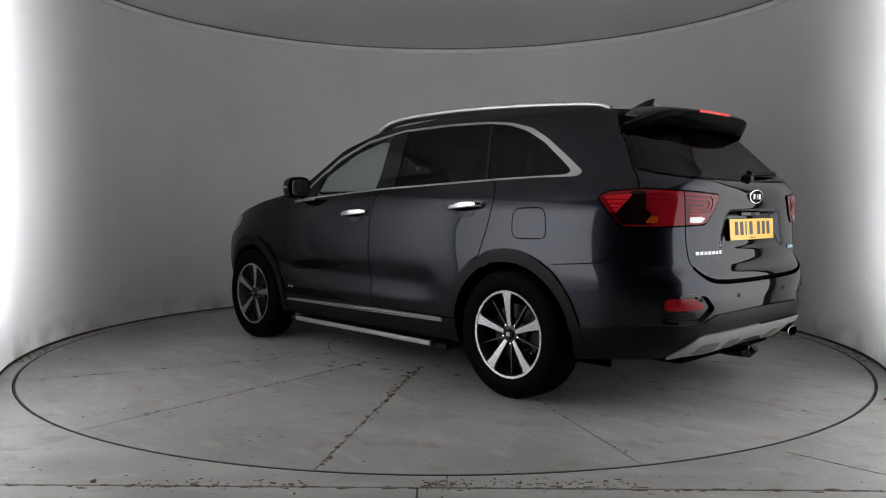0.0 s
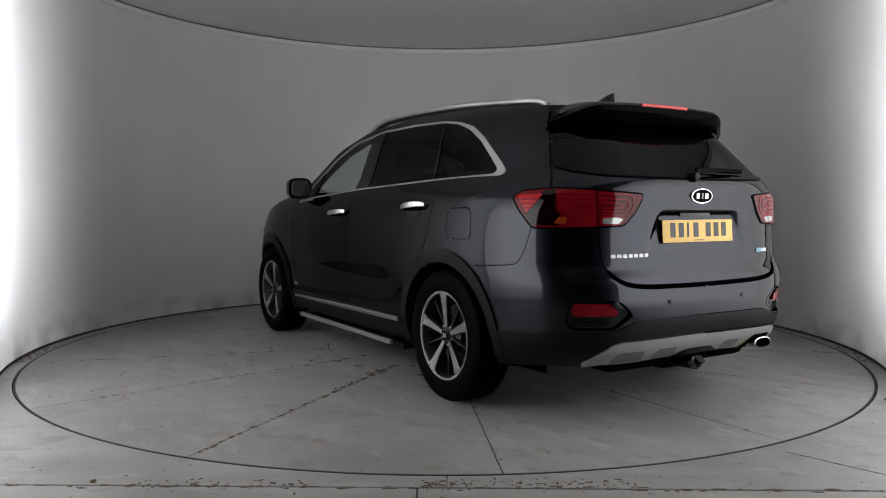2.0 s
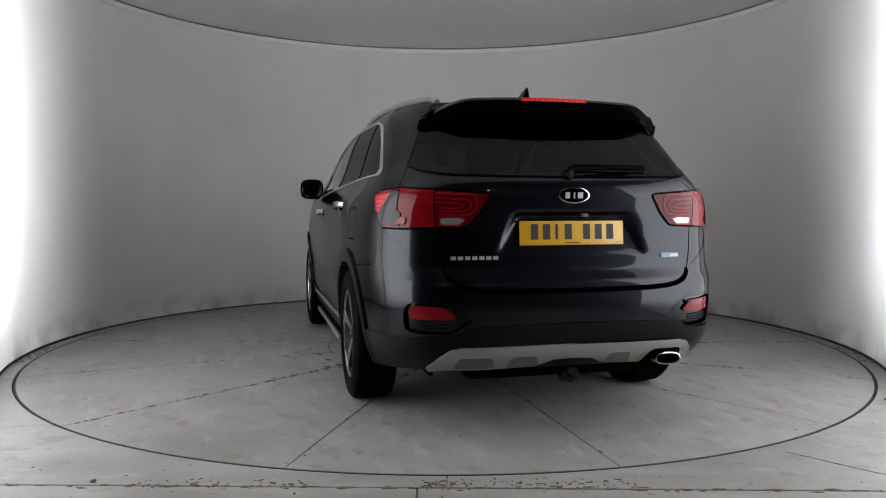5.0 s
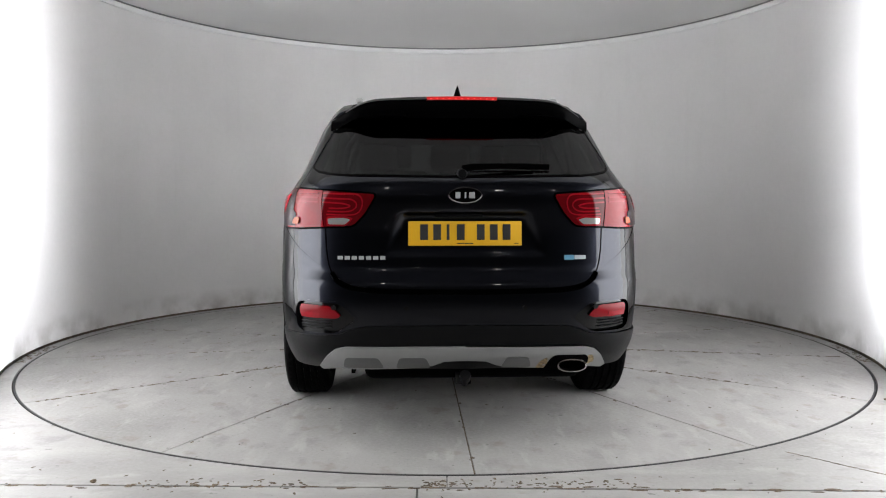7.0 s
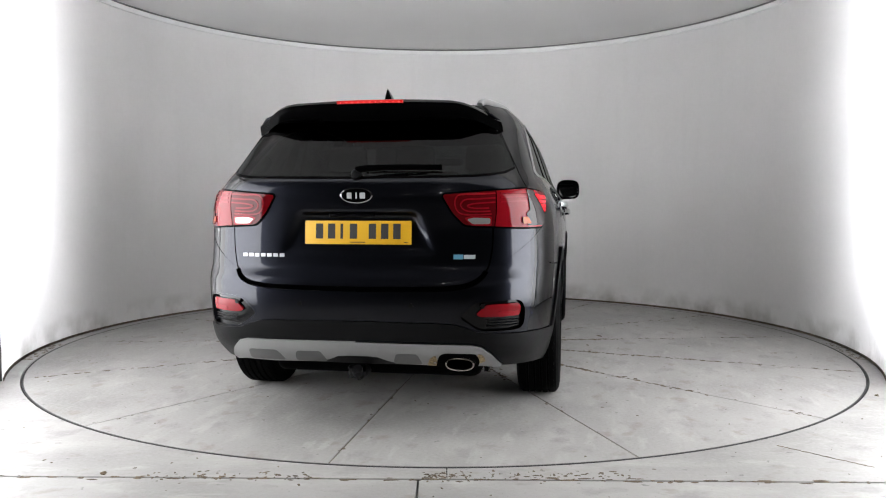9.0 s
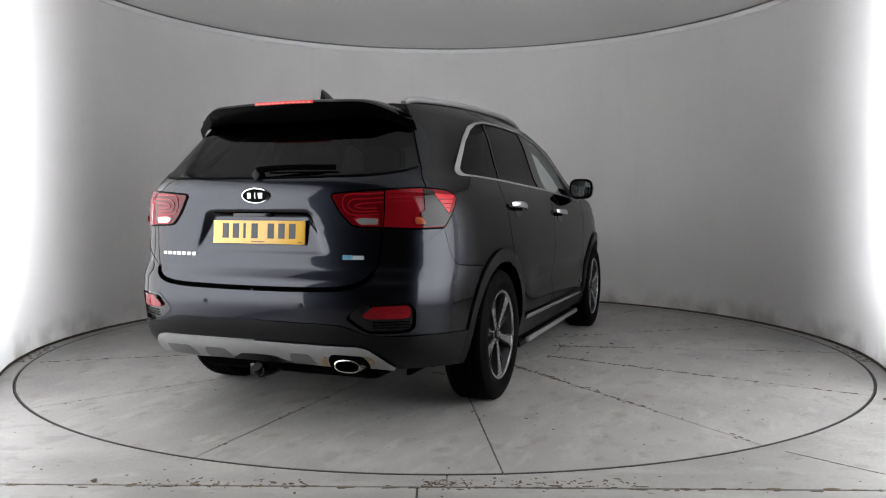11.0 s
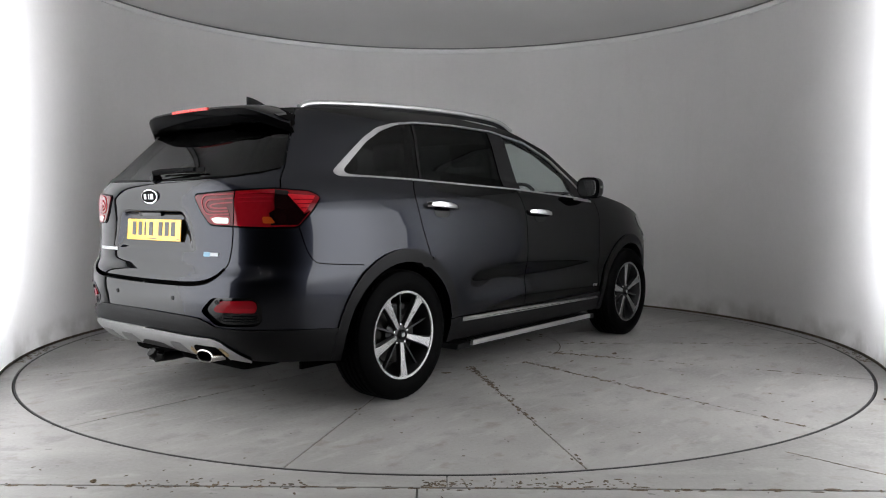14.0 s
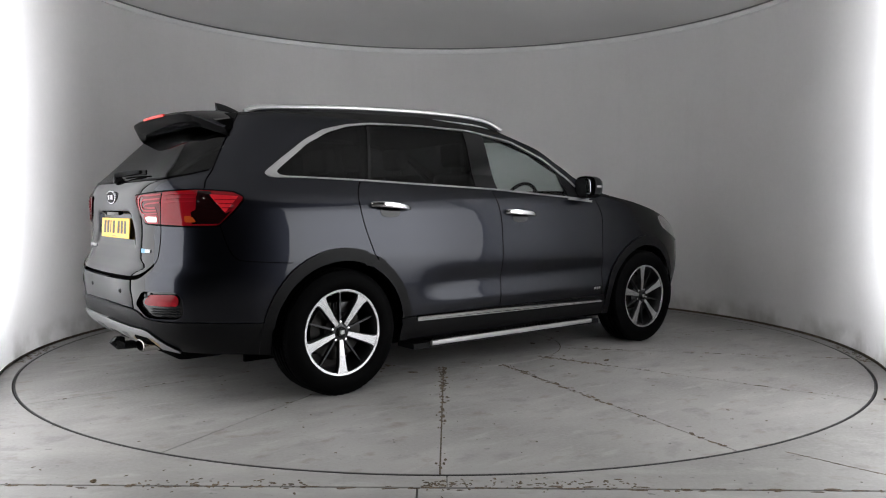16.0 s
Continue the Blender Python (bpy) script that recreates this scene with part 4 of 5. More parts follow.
for sg in (1, -1):
    inner = skin_part("tailgate_lamp", lamp_co, lamp_found["inner"], (sg,), RED_DARK, car, 0.007, 0.03, "smoked red lamp lens on the tailgate")
    outer = skin_part("tail_lamp", lamp_co, lamp_found["rest"], (sg,), RED_LENS, car, 0.007, 0.03, "red wrap-round lamp lens")
    patch("reversing_lamp", rounded([(0.528, 1.012), (0.552, 0.990), (0.632, 0.990), (0.638, 1.017), (0.560, 1.020)], 0.008, 3), (sg,), CLEAR_LENS, inner, 0.010, 0.004, "clear reversing lamp")
    patch("lamp_seat", rounded([(0.515, 1.018), (0.548, 0.982), (0.640, 0.982), (0.645, 1.026), (0.55, 1.029)], 0.010, 3), (sg,), RED_BAR, inner, 0.0085, 0.003)
    for k, (z, zb, u0) in enumerate(((1.122, 1.036, 0.476), (1.102, 1.050, 0.502), (1.083, 1.064, 0.532))):
        bend = smooth_line([(0.645 - 0.004 * k, zb), (u0 + 0.035, zb), (u0 + 0.004, (z + zb) / 2), (u0 + 0.030, z), (0.60, z + 0.004), (0.685 - 0.006 * k, z + 0.008)], 6)
        strip(bend, 0.007, (sg,), RED_BAR, inner, 0.0095)
        strip(smooth_line([(0.712 - 0.006 * k, z + 0.009), (0.80, z + 0.012), (0.885 - 0.012 * k, z + 0.012)], 4), 0.007, (sg,), RED_BAR, outer, 0.0095)
    patch("amber_bulb", rounded([(0.803, 0.990), (0.860, 0.990), (0.842, 1.022), (0.803, 1.022)], 0.010, 3), (sg,), AMBER, outer, 0.0140, 0.003, "amber indicator")
    patch("lamp_bezel", [(0.885, 1.148), (0.945, 1.143), (1.005, 1.034), (1.035, 1.046), (0.968, 0.981), (0.838, 0.981), (0.838, 1.040), (0.865, 1.055)], (sg,), LAMP_BLACK, outer, 0.0115, 0.004, "black lamp bezel", 0.015)
    tri_lamp = patch("reflector_wedge", rounded([(0.940, 1.128), (1.085, 1.120), (1.005, 1.038)], 0.008, 3), (sg,), RED_BRIGHT, outer, 0.0135, 0.003, "bright red reflector wedge", 0.015)
    for z in (1.062, 1.082, 1.102):
        a = 0.940 + (1.128 - z) * 0.70 + 0.006
        strip([(a, z), (1.085 - (1.120 - z) * 0.95, z)], 0.004, (sg,), RED_LENS, tri_lamp, 0.0152, 0.002)
    patch("lamp_gasket", dense(ribbon(TAIL_LAMP + TAIL_LAMP[:1], 0.018), 0.02), (sg,), UNDER_BLACK, outer, 0.004, 0.02, "black lamp gasket", 0.05)
    # low reflectors in their wells
    well = patch("reflector_well", LAMP_WELL, (sg,), GLOSS_BLACK, car, -0.016, 0.03, "gloss black bumper lamp well")
    patch("well_rim", dense(ribbon(LAMP_WELL + LAMP_WELL[:1], 0.008), 0.02), (sg,), PAINT, car, 0.004, 0.02)
    patch("reflector", REFLECTOR, (sg,), RED_LENS, well, -0.004, 0.012, "red bumper reflector")
    patch("fog_lens", rounded([(0.685, 0.560), (0.80, 0.562), (0.80, 0.585), (0.685, 0.585)], 0.006, 2), (sg,), RED_BAR, well, -0.0025, 0.004)
    for z in (0.515, 0.528, 0.541):
        strip([(0.63, z), (0.81, z)], 0.004, (sg,), PLASTIC, well, -0.008, 0.008, "grille_bar")
    patch("head_lamp", flank(dense(HEADLAMP, 0.04)), (sg,), CLEAR_LENS, car, 0.003, 0.02, "clear headlamp")

# ---- number plate, badges ----
tilt_plate = pose(-2.343, 0, 0.948, 0, 4, 0)
plate = part("number_plate", box(0.006, 0.521, 0.112, tilt_plate, 0.0025), PLATE_YELLOW, car, "yellow number plate with black bars")
for k, y in enumerate((0.188, 0.128, 0.078, 0.020, -0.072, -0.132, -0.191)):
    w = 0.013 if k == 2 else 0.036
    part("plate_bar", box(0.002, w, 0.072, tilt_plate @ pose(-0.0036, y, 0.006), 0.0006, 1), INK, plate, smooth=False)
part("plate_small_bar", box(0.002, 0.075, 0.004, tilt_plate @ pose(-0.0036, 0.0, -0.046)), INK, plate, smooth=False)
part("plate_small_bar", box(0.002, 0.022, 0.003, tilt_plate @ pose(-0.0036, -0.235, -0.046)), INK, plate, smooth=False)
part("handle_slot", box(0.02, 0.22, 0.018, pose(-2.338, 0.03, 1.030), 0.004), GLOSS_BLACK, car, "black tailgate handle slot")

FACE = Matrix(((0, 0, -1, 0), (-1, 0, 0, 0), (0, 1, 0, 0), (0, 0, 0, 1)))
m_badge = Matrix.Translation((-2.361, 0, 1.123)) @ Matrix.Rotation(radians(-4), 4, "Y") @ FACE
badge = part("badge", prism(oval(0.078, 0.038, 40), -0.006, 0.004, m_badge, 0.002), CHROME, car, "oval chrome badge with plain bars")
part("badge_field", prism(oval(0.0715, 0.0325, 40), 0.0, 0.0052, m_badge), UNDER_BLACK, badge)
for x, w in ((-0.034, 0.022), (0.0, 0.007), (0.030, 0.026)):
    part("badge_bar", prism([(x - w / 2, -0.014), (x + w / 2, -0.014), (x + w / 2, 0.014), (x - w / 2, 0.014)], 0.003, 0.0075, m_badge, 0.001), BADGE_SILVER, badge, smooth=False)


def back_bar(y0, y1, z0, z1, side, material, lift=0.004, name="badge_bar", label=""):
    return patch(name, back([(y0, z0), (y1, z0), (y1, z1), (y0, z1)]), (side,), material, car, lift, 0.004, label, 0.05)


for k in range(7):
    y = 0.583 - k * 0.0325
    back_bar(y - 0.023, y, 0.829, 0.845, 1, BADGE_SILVER, 0.004, "name_bar", "small chrome name bar")
back_bar(0.460, 0.505, 0.826, 0.848, -1, BADGE_BLUE, 0.004, "eco_badge", "blue and white badge")
back_bar(0.508, 0.560, 0.828, 0.846, -1, BADGE_WHITE, 0.004, "eco_badge")
for sg in (1, -1):
    for k in range(3):
        x = 0.770 + 0.024 * k
        patch("side_badge", flank([(x, 0.455), (x + 0.020, 0.455), (x + 0.024, 0.474), (x + 0.004, 0.474)]), (sg,), CHROME, car, 0.004, 0.004, "", 0.05)
    for y in (0.27, 0.60):
        c = back([(y, 0.612)])[0]
        patch("parking_sensor", [(c[0] + a, c[1] + b) for a, b in oval(0.011, 0.011, 14)], (sg,), PLASTIC, car, 0.005, 0.006, "", 0.05)

# ---- spoiler ----


def spoiler_section(y):
    r = abs(y) / 0.6
    end = max(0.0, min(1.0, (abs(y) - 0.38) / 0.275))
    end = end * end * (3 - 2 * end) * end
    tip_x = -2.112 + 0.045 * r ** 3 + 0.10 * end
    tip_z = 1.598 - 0.018 * r * r - 0.072 * end
    root_z = 1.632 - 0.030 * r * r - 0.040 * end
    low_z = 1.503 - 0.022 * end
    low_x = -2.022 + 0.045 * r ** 3 + 0.045 * end
    return ((-1.80, root_z - 0.004), (-1.88, root_z + 0.002), (-1.985, (root_z + tip_z) / 2 + 0.006), (tip_x + 0.012, tip_z + 0.004),
            (tip_x, tip_z - 0.008), (tip_x + 0.010, tip_z - 0.028), (tip_x + 0.030, tip_z - 0.066 + 0.010 * end),
            (low_x - 0.02, low_z + 0.002), (low_x + 0.07, low_z + 0.035))


IN_PULL = (0.865, 0.875, 0.915, 0.975, 0.985, 0.99, 0.995, 0.99, 0.90)


def spoiler_sheet(first, last, name, material, label=""):
    bm = bmesh.new()
    rows = []
    for y in np.linspace(-0.655, 0.655, 61):
        rows.append([bm.verts.new((x, y * k, z)) for (x, z), k in zip(spoiler_section(y)[first:last], IN_PULL[first:last])])
    for a, b in zip(rows, rows[1:]):
        for i in range(len(a) - 1):
            bm.faces.new((a[i], b[i], b[i + 1], a[i + 1]))
    if first:
        for y in (-0.655, 0.655):
            sec = spoiler_section(y)
            f = bm.faces.new([bm.verts.new((x, y * k * 0.999, z)) for (x, z), k in zip(sec, IN_PULL)])
    return part(name, bm, material, car, label, angle=50)


spoiler = spoiler_sheet(0, 5, "spoiler", PAINT)
spoiler_sheet(4, 9, "spoiler_underside", UNDER_BLACK, "gloss black spoiler underside")


def along_tip(y0, y1, dz, out, n=24):
    rows = []
    for y in np.linspace(y0, y1, n):
        s = spoiler_section(y)
        rows.append((s[4][0] - out, y, s[4][1] + dz))
    return rows


brake = part("brake_light", sweep(along_tip(-0.17, 0.17, 0.004, 0.0), oval(0.006, 0.008, 10, 4)), BRAKE_GLOW, spoiler, "lit red high brake light")
for k in range(11):
    y = -0.15 + 0.03 * k
    x0, y0, z0 = along_tip(y, y + 0.001, 0.001, 0.006, 2)[0]
    part("led", box(0.003, 0.006, 0.006, pose(x0, y0, z0), 0.001, 1), LED_GLOW, brake)

glass_foot = back([(0.0, 1.208), (0.30, 1.210), (0.55, 1.215)]) + [(0.695, 1.222), (0.80, 1.237), (0.885, 1.262)]
patch("glass_seal", dense(ribbon(glass_foot, 0.009), 0.02), (1, -1), UNDER_BLACK, car, 0.002, 0.008, "black rear glass seal", 0.05)

# aerial fin
bm = bmesh.new()
rows = []
for f in np.linspace(0, 1, 9):
    h = 0.075 * (1 - (1 - f) ** 1.6) + 0.002
    x0 = -1.50 - 0.215 * f
    w = 0.034 * (1 - 0.25 * f)
    rows.append([bm.verts.new((x0 - 0.02 * t, w * (1 - t) ** 0.8 * s, 1.636 + h * t)) for t, s in
                 ((0, 1), (0.35, 1), (0.7, 1), (0.95, 1), (1, 0), (0.95, -1), (0.7, -1), (0.35, -1), (0, -1))])
for a, b in zip(rows, rows[1:]):
    for i in range(8):
        bm.faces.new((a[i], a[i + 1], b[i + 1], b[i]))
bm.faces.new(rows[-1]), bm.faces.new(rows[0][::-1])
part("aerial", bm, GLOSS_BLACK, car, "black shark-fin aerial")

# wiper
def on_glass(y, z, off):
    u = u_back(abs(y), z)
    p, nn = skin(np.array([u]), np.array([z]))[0], skin_normal(np.array([u]), np.array([z]))[0]
    s = 1 if y >= 0 else -1
    return Vector((p[0] + nn[0] * off, (p[1] + nn[1] * off) * s, p[2] + nn[2] * off))


arm = [on_glass(y, z, o) for y, z, o in ((0.01, 1.222, 0.03), (-0.04, 1.230, 0.030), (-0.12, 1.236, 0.026), (-0.22, 1.241, 0.023), (-0.32, 1.244, 0.019))]
wiper = part("rear_wiper", sweep(arm, lambda f: oval(0.008, 0.017 * (1 - 0.4 * f), 10, 3)), UNDER_BLACK, car, "black rear wiper")
blade = [on_glass(y, 1.243 + 0.004 * math.cos((y + 0.2) * 6), 0.014) for y in np.linspace(-0.03, -0.395, 12)]
part("blade", sweep(blade, oval(0.005, 0.014, 8, 3)), UNDER_BLACK, wiper)
part("wiper_boss", lathe([(0.0, 0.045), (0.018, 0.043), (0.024, 0.03), (0.025, 0.0)], 20, "z", Matrix.Translation((-2.300, 0.012, 1.222)) @ FACE), PLASTIC, wiper)

# ---- roof rails ----
for sg in (1, -1):
    pts = [Vector((x, sg * y, z)) for x, y, z in ((-1.775, 0.512, 1.606), (-1.70, 0.520, 1.634), (-1.50, 0.540, 1.652), (-1.10, 0.572, 1.674),
                                                   (-0.65, 0.585, 1.686), (-0.28, 0.590, 1.684), (-0.02, 0.590, 1.664), (0.13, 0.592, 1.612))]
    path = []
    for i in range(len(pts) - 1):
        a, b, c, d = pts[max(i - 1, 0)], pts[i], pts[i + 1], pts[min(i + 2, len(pts) - 1)]
        for k in range(6):
            t = k / 6
            path.append(0.5 * (2 * b + (c - a) * t + (2 * a - 5 * b + 4 * c - d) * t * t + (3 * b - a - 3 * c + d) * t ** 3))
    path.append(pts[-1])
    rail = part("roof_rail", sweep(path, oval(0.017, 0.016, 12, 3)), SATIN, car, "satin silver roof rail")
    foot = [(p.x, p.y, p.z - 0.022) for p in path[2:-2]]
    part("rail_foot", sweep(foot, oval(0.010, 0.018, 8, 4)), PLASTIC, rail, "black rail base")

# ---- flank details ----
def off_flank(x, z, off, sg):
    u = u_flank(x, z)
    p, nn = skin(np.array([u]), np.array([z]))[0], skin_normal(np.array([u]), np.array([z]))[0]
    return Vector((p[0] + nn[0] * off, (p[1] + nn[1] * off) * sg, p[2] + nn[2] * off))


for sg in (1, -1):
    for x0, x1, z in ((-1.195, -0.930, 1.066), (-0.140, 0.130, 1.022)):
        xm, half = (x0 + x1) / 2, (x1 - x0) / 2
        # shade of the bowl behind the handle, painted as a flat dark ellipse
        cup = patch("handle_cup_shade", flank([(xm + a, z - 0.026 + b) for a, b in oval(0.070, 0.034, 24, 2.4)]), (sg,), GLOSS_BLACK, car, 0.002, 0.004, "flat dark patch painting the shade in the handle bowl")
        path = [off_flank(x0 + (x1 - x0) * f, z + 0.012 - 0.022 * f, 0.012 + 0.034 * math.sin(math.pi * min(1, max(0, f))) ** 0.6, sg) for f in np.linspace(0, 1, 15)]
        part("door_handle", sweep(path, lambda f: oval(0.007, 0.010 + 0.008 * math.sin(math.pi * (0.15 + 0.8 * f)), 12, 2.6)), CHROME, car, "chrome door handle")
    patch("sill_trim", flank(dense([(-0.862, 0.402), (-0.17, 0.396), (0.86, 0.372), (0.88, 0.360), (-0.17, 0.368), (-0.858, 0.376)], 0.06)), (sg,), SATIN, car, 0.014, 0.02, "bright sill trim strip")
    patch("sill_trim_line", flank(dense([(-0.84, 0.386), (-0.17, 0.380), (0.84, 0.367), (-0.17, 0.375)], 0.06)), (sg,), GLOSS_BLACK, car, 0.0155, 0.003)
    # running board
    board = part("running_board", sweep([(x, sg * 0.80, 0.212 + 0.004 * math.cos(x)) for x in np.linspace(-0.86, 0.88, 20)],
                                        [(-0.085, -0.022), (0.085, -0.022), (0.085, 0.010), (-0.085, 0.010)]), PLASTIC, car, "black running board")
    part("board_edge", sweep([(x, sg * 0.900, 0.222) for x in np.linspace(-0.735, 0.775, 12)], oval(0.011, 0.016, 10, 3.5)), SATIN, board, "satin silver step edge")
    bm = bmesh.new()
    for i in range(46):
        for j in range(3):
            bmesh.ops.create_cube(bm, size=1, matrix=Matrix.Translation((-0.70 + i * 0.0315, sg * (0.800 + j * 0.032), 0.229)) @ Matrix.Diagonal((0.019, 0.019, 0.010, 1)))
    part("step_studs", bm, PLASTIC, board, "raised black rubber studs", smooth=False)
    for x in (-0.55, 0.0, 0.55):
        part("bracket", box(0.05, 0.30, 0.03, pose(x, sg * 0.66, 0.20), 0.006), DARK, board)
    # door mirror
    def housing(a, b, c, n=20, k=10):
        bm = bmesh.new()
        rings = []
        for i in range(k + 1):
            f = i / k
            x = -a + 2 * a * f
            s = max(0.05, 1 - max(0.0, (f - 0.25) / 0.75) ** 2.4) ** 0.5
            rings.append([bm.verts.new((x, yy, zz)) for yy, zz in oval(b * s, c * s, n, 3.2)])
        for p, q in zip(rings, rings[1:]):
            for i in range(n):
                bm.faces.new((p[i], p[(i + 1) % n], q[(i + 1) % n], q[i]))
        bm.faces.new(rings[-1]), bm.faces.new(rings[0][::-1])
        return bm
    at = pose(0.700, sg * 0.957, 1.207, 0, 0, -4 * sg)
    bm = housing(0.075, 0.092, 0.080)
    bmesh.ops.transform(bm, matrix=at, verts=bm.verts)
    mirror = part("door_mirror", bm, GLOSS_BLACK, car, "dark door mirror", angle=50)
    part("mirror_glass", prism(oval(0.078, 0.062, 28, 3.4), 0.0, 0.004, at @ Matrix.Translation((-0.096, 0, 0.0)) @ Matrix.Rotation(radians(13 * sg), 4, "Z") @ FACE), MIRROR, mirror, "mirror glass", angle=30)
    part("mirror_indicator", box(0.06, 0.02, 0.020, at @ pose(-0.03, sg * 0.084, 0.004, 0, 0, 0), 0.007), CLEAR_LENS, mirror, "clear side indicator")
    part("mirror_foot", box(0.09, 0.10, 0.030, pose(0.690, sg * 0.885, 1.135, 10 * sg, 0, 0), 0.010), PLASTIC, mirror)
    patch("mirror_base_trim", flank([(0.50, 1.118), (0.75, 1.098), (0.76, 1.110), (0.52, 1.130)]), (sg,), SATIN, car, 0.006, 0.008, "", 0.05)

# ---- below the bumper ----
# no hollow here: the cutout's shade is a dark patch over the skid
patch("exhaust_recess_shade", rounded([(0.385, 0.318), (0.405, 0.385), (0.43, 0.400), (0.585, 0.398), (0.605, 0.36), (0.59, 0.322)], 0.02, 3), (-1,), DARK, car, 0.0235, 0.004, "flat dark patch painting the shade in the exhaust cutout")
pipe = [(x, -0.494, 0.338) for x in (-2.20, -2.30, -2.36, -2.372)]
exhaust = part("exhaust_tip", sweep(pipe, [(a, b) for a, b in oval(0.068, 0.031, 28, 2.3)], cap=False), EXHAUST, car, "oval chrome exhaust tip")
part("tip_inner", sweep([(-2.374, -0.494, 0.338), (-2.36, -0.494, 0.338), (-2.22, -0.494, 0.338)], oval(0.061, 0.025, 28, 2.3), cap=False), DARK, exhaust)
bm = bmesh.new()
o1, o2 = oval(0.068, 0.031, 28, 2.3), oval(0.061, 0.025, 28, 2.3)
v1 = [bm.verts.new((-2.374, -0.494 - a, 0.338 + b)) for a, b in o1]
v2 = [bm.verts.new((-2.376, -0.494 - a, 0.338 + b)) for a, b in o2]
for i in range(28):
    bm.faces.new((v1[i], v1[(i + 1) % 28], v2[(i + 1) % 28], v2[i]))
part("tip_rim", bm, EXHAUST, exhaust)
part("silencer", box(0.30, 1.05, 0.17, pose(-2.06, -0.05, 0.325), 0.06, 4), DARK, car, "dark silencer box")
part("tow_bracket", sweep([(-2.05, 0.0, 0.27), (-2.24, 0.0, 0.262), (-2.34, 0.0, 0.265), (-2.372, 0.0, 0.30)], oval(0.026, 0.026, 12)), PLASTIC, car, "black tow bracket")
part("tow_block", box(0.05, 0.075, 0.062, pose(-2.335, 0.01, 0.282), 0.008), GLOSS_BLACK, car)
# shade inside the skid pockets, painted as flat darker patches
for y, half in ((-0.24, 0.075), (0.24, 0.085), (0.47, 0.10)):
    c = u_back(abs(y), 0.37)
    patch("skid_pocket_shade", rounded([(c - half, 0.339), (c - half + 0.022, 0.392), (c + half - 0.022, 0.392), (c + half, 0.339)], 0.016, 3), (1 if y > 0 else -1,), SKID_SHADED, car, 0.0230, 0.002, "", 0.03)
patch("soot_stain", rounded([(0.345, 0.334), (0.362, 0.372), (0.392, 0.392), (0.402, 0.335)], 0.012, 3), (-1,), SOOT, car, 0.0230, 0.004, "tan exhaust soot on the skid plate", 0.04)
patch("soot_stain", rounded([(0.592, 0.345), (0.590, 0.398), (0.618, 0.392), (0.632, 0.362)], 0.012, 3), (-1,), SOOT, car, 0.0230, 0.004, "tan exhaust soot on the skid plate", 0.04)

# ---- cabin ----
def seat(x, y, width, rows_rest, back_h=0.62):
    ob = part("seat", box(0.50, width, 0.17, pose(x + 0.27, y, 0.66, 0, -6, 0), 0.05, 3), SEAT_CLOTH, car, "black leather seat")
    part("backrest", box(0.15, width - 0.02, back_h, pose(x - 0.02, y, 0.70 + back_h / 2, 0, -14, 0), 0.055, 3), SEAT_CLOTH, ob)
    for hy in rows_rest:
        top = 0.70 + back_h
        part("headrest", box(0.10, 0.25, 0.17, pose(x - 0.125, y + hy, top + 0.115, 0, -8, 0), 0.045, 3), SEAT_CLOTH, ob)
        for s in (-0.06, 0.06):
            part("headrest_post", sweep([(x - 0.10, y + hy + s, top - 0.03), (x - 0.115, y + hy + s, top + 0.06)], oval(0.006, 0.006, 8)), CHROME, ob)
    return ob


seat(0.02, 0.37, 0.50, (0.0,)), seat(0.02, -0.37, 0.50, (0.0,))
seat(-0.86, 0.0, 1.30, (-0.45, 0.0, 0.45), 0.56)
seat(-1.62, 0.0, 1.06, (-0.28, 0.28), 0.36)
part("dashboard", box(0.42, 1.46, 0.26, pose(0.86, 0, 1.01), 0.07, 3), PLASTIC, car, "black dashboard")
ring = [(0.55 + 0.055 * math.sin(a), -0.37 + 0.18 * math.cos(a), 1.075 + 0.17 * math.sin(a)) for a in np.linspace(0, 2 * math.pi, 33)]
wheel_rim = part("steering_wheel", sweep(ring, oval(0.014, 0.014, 10), cap=False, up=(1, 0, -0.3)), PLASTIC, car, "black steering wheel")
part("steering_boss", box(0.06, 0.16, 0.12, pose(0.58, -0.37, 1.06, 0, -18, 0), 0.03), PLASTIC, wheel_rim)
for s in (-1, 1):
    part("spoke", box(0.02, 0.10, 0.03, pose(0.565, -0.37 + s * 0.11, 1.07), 0.006), PLASTIC, wheel_rim)
part("inside_mirror", box(0.03, 0.22, 0.06, pose(0.36, 0, 1.43), 0.012), PLASTIC, car, "black inside mirror")
for sg in (1, -1):
    part("pillar_trim", sweep([(-0.28, sg * 0.79, 1.10), (-0.26, sg * 0.70, 1.50), (-0.25, sg * 0.64, 1.58)], oval(0.05, 0.02, 10, 3), up=(0, 1, 0)), DARK, car)
    part("pillar_trim", sweep([(-1.16, sg * 0.78, 1.10), (-1.10, sg * 0.70, 1.50), (-1.08, sg * 0.64, 1.57)], oval(0.035, 0.02, 10, 3), up=(0, 1, 0)), DARK, car)
    part("pillar_trim", sweep([(0.88, sg * 0.80, 1.13), (0.58, sg * 0.755, 1.32), (0.30, sg * 0.70, 1.47), (0.0, sg * 0.63, 1.575)], oval(0.035, 0.02, 10, 3), up=(0, 1, 0)), DARK, car)

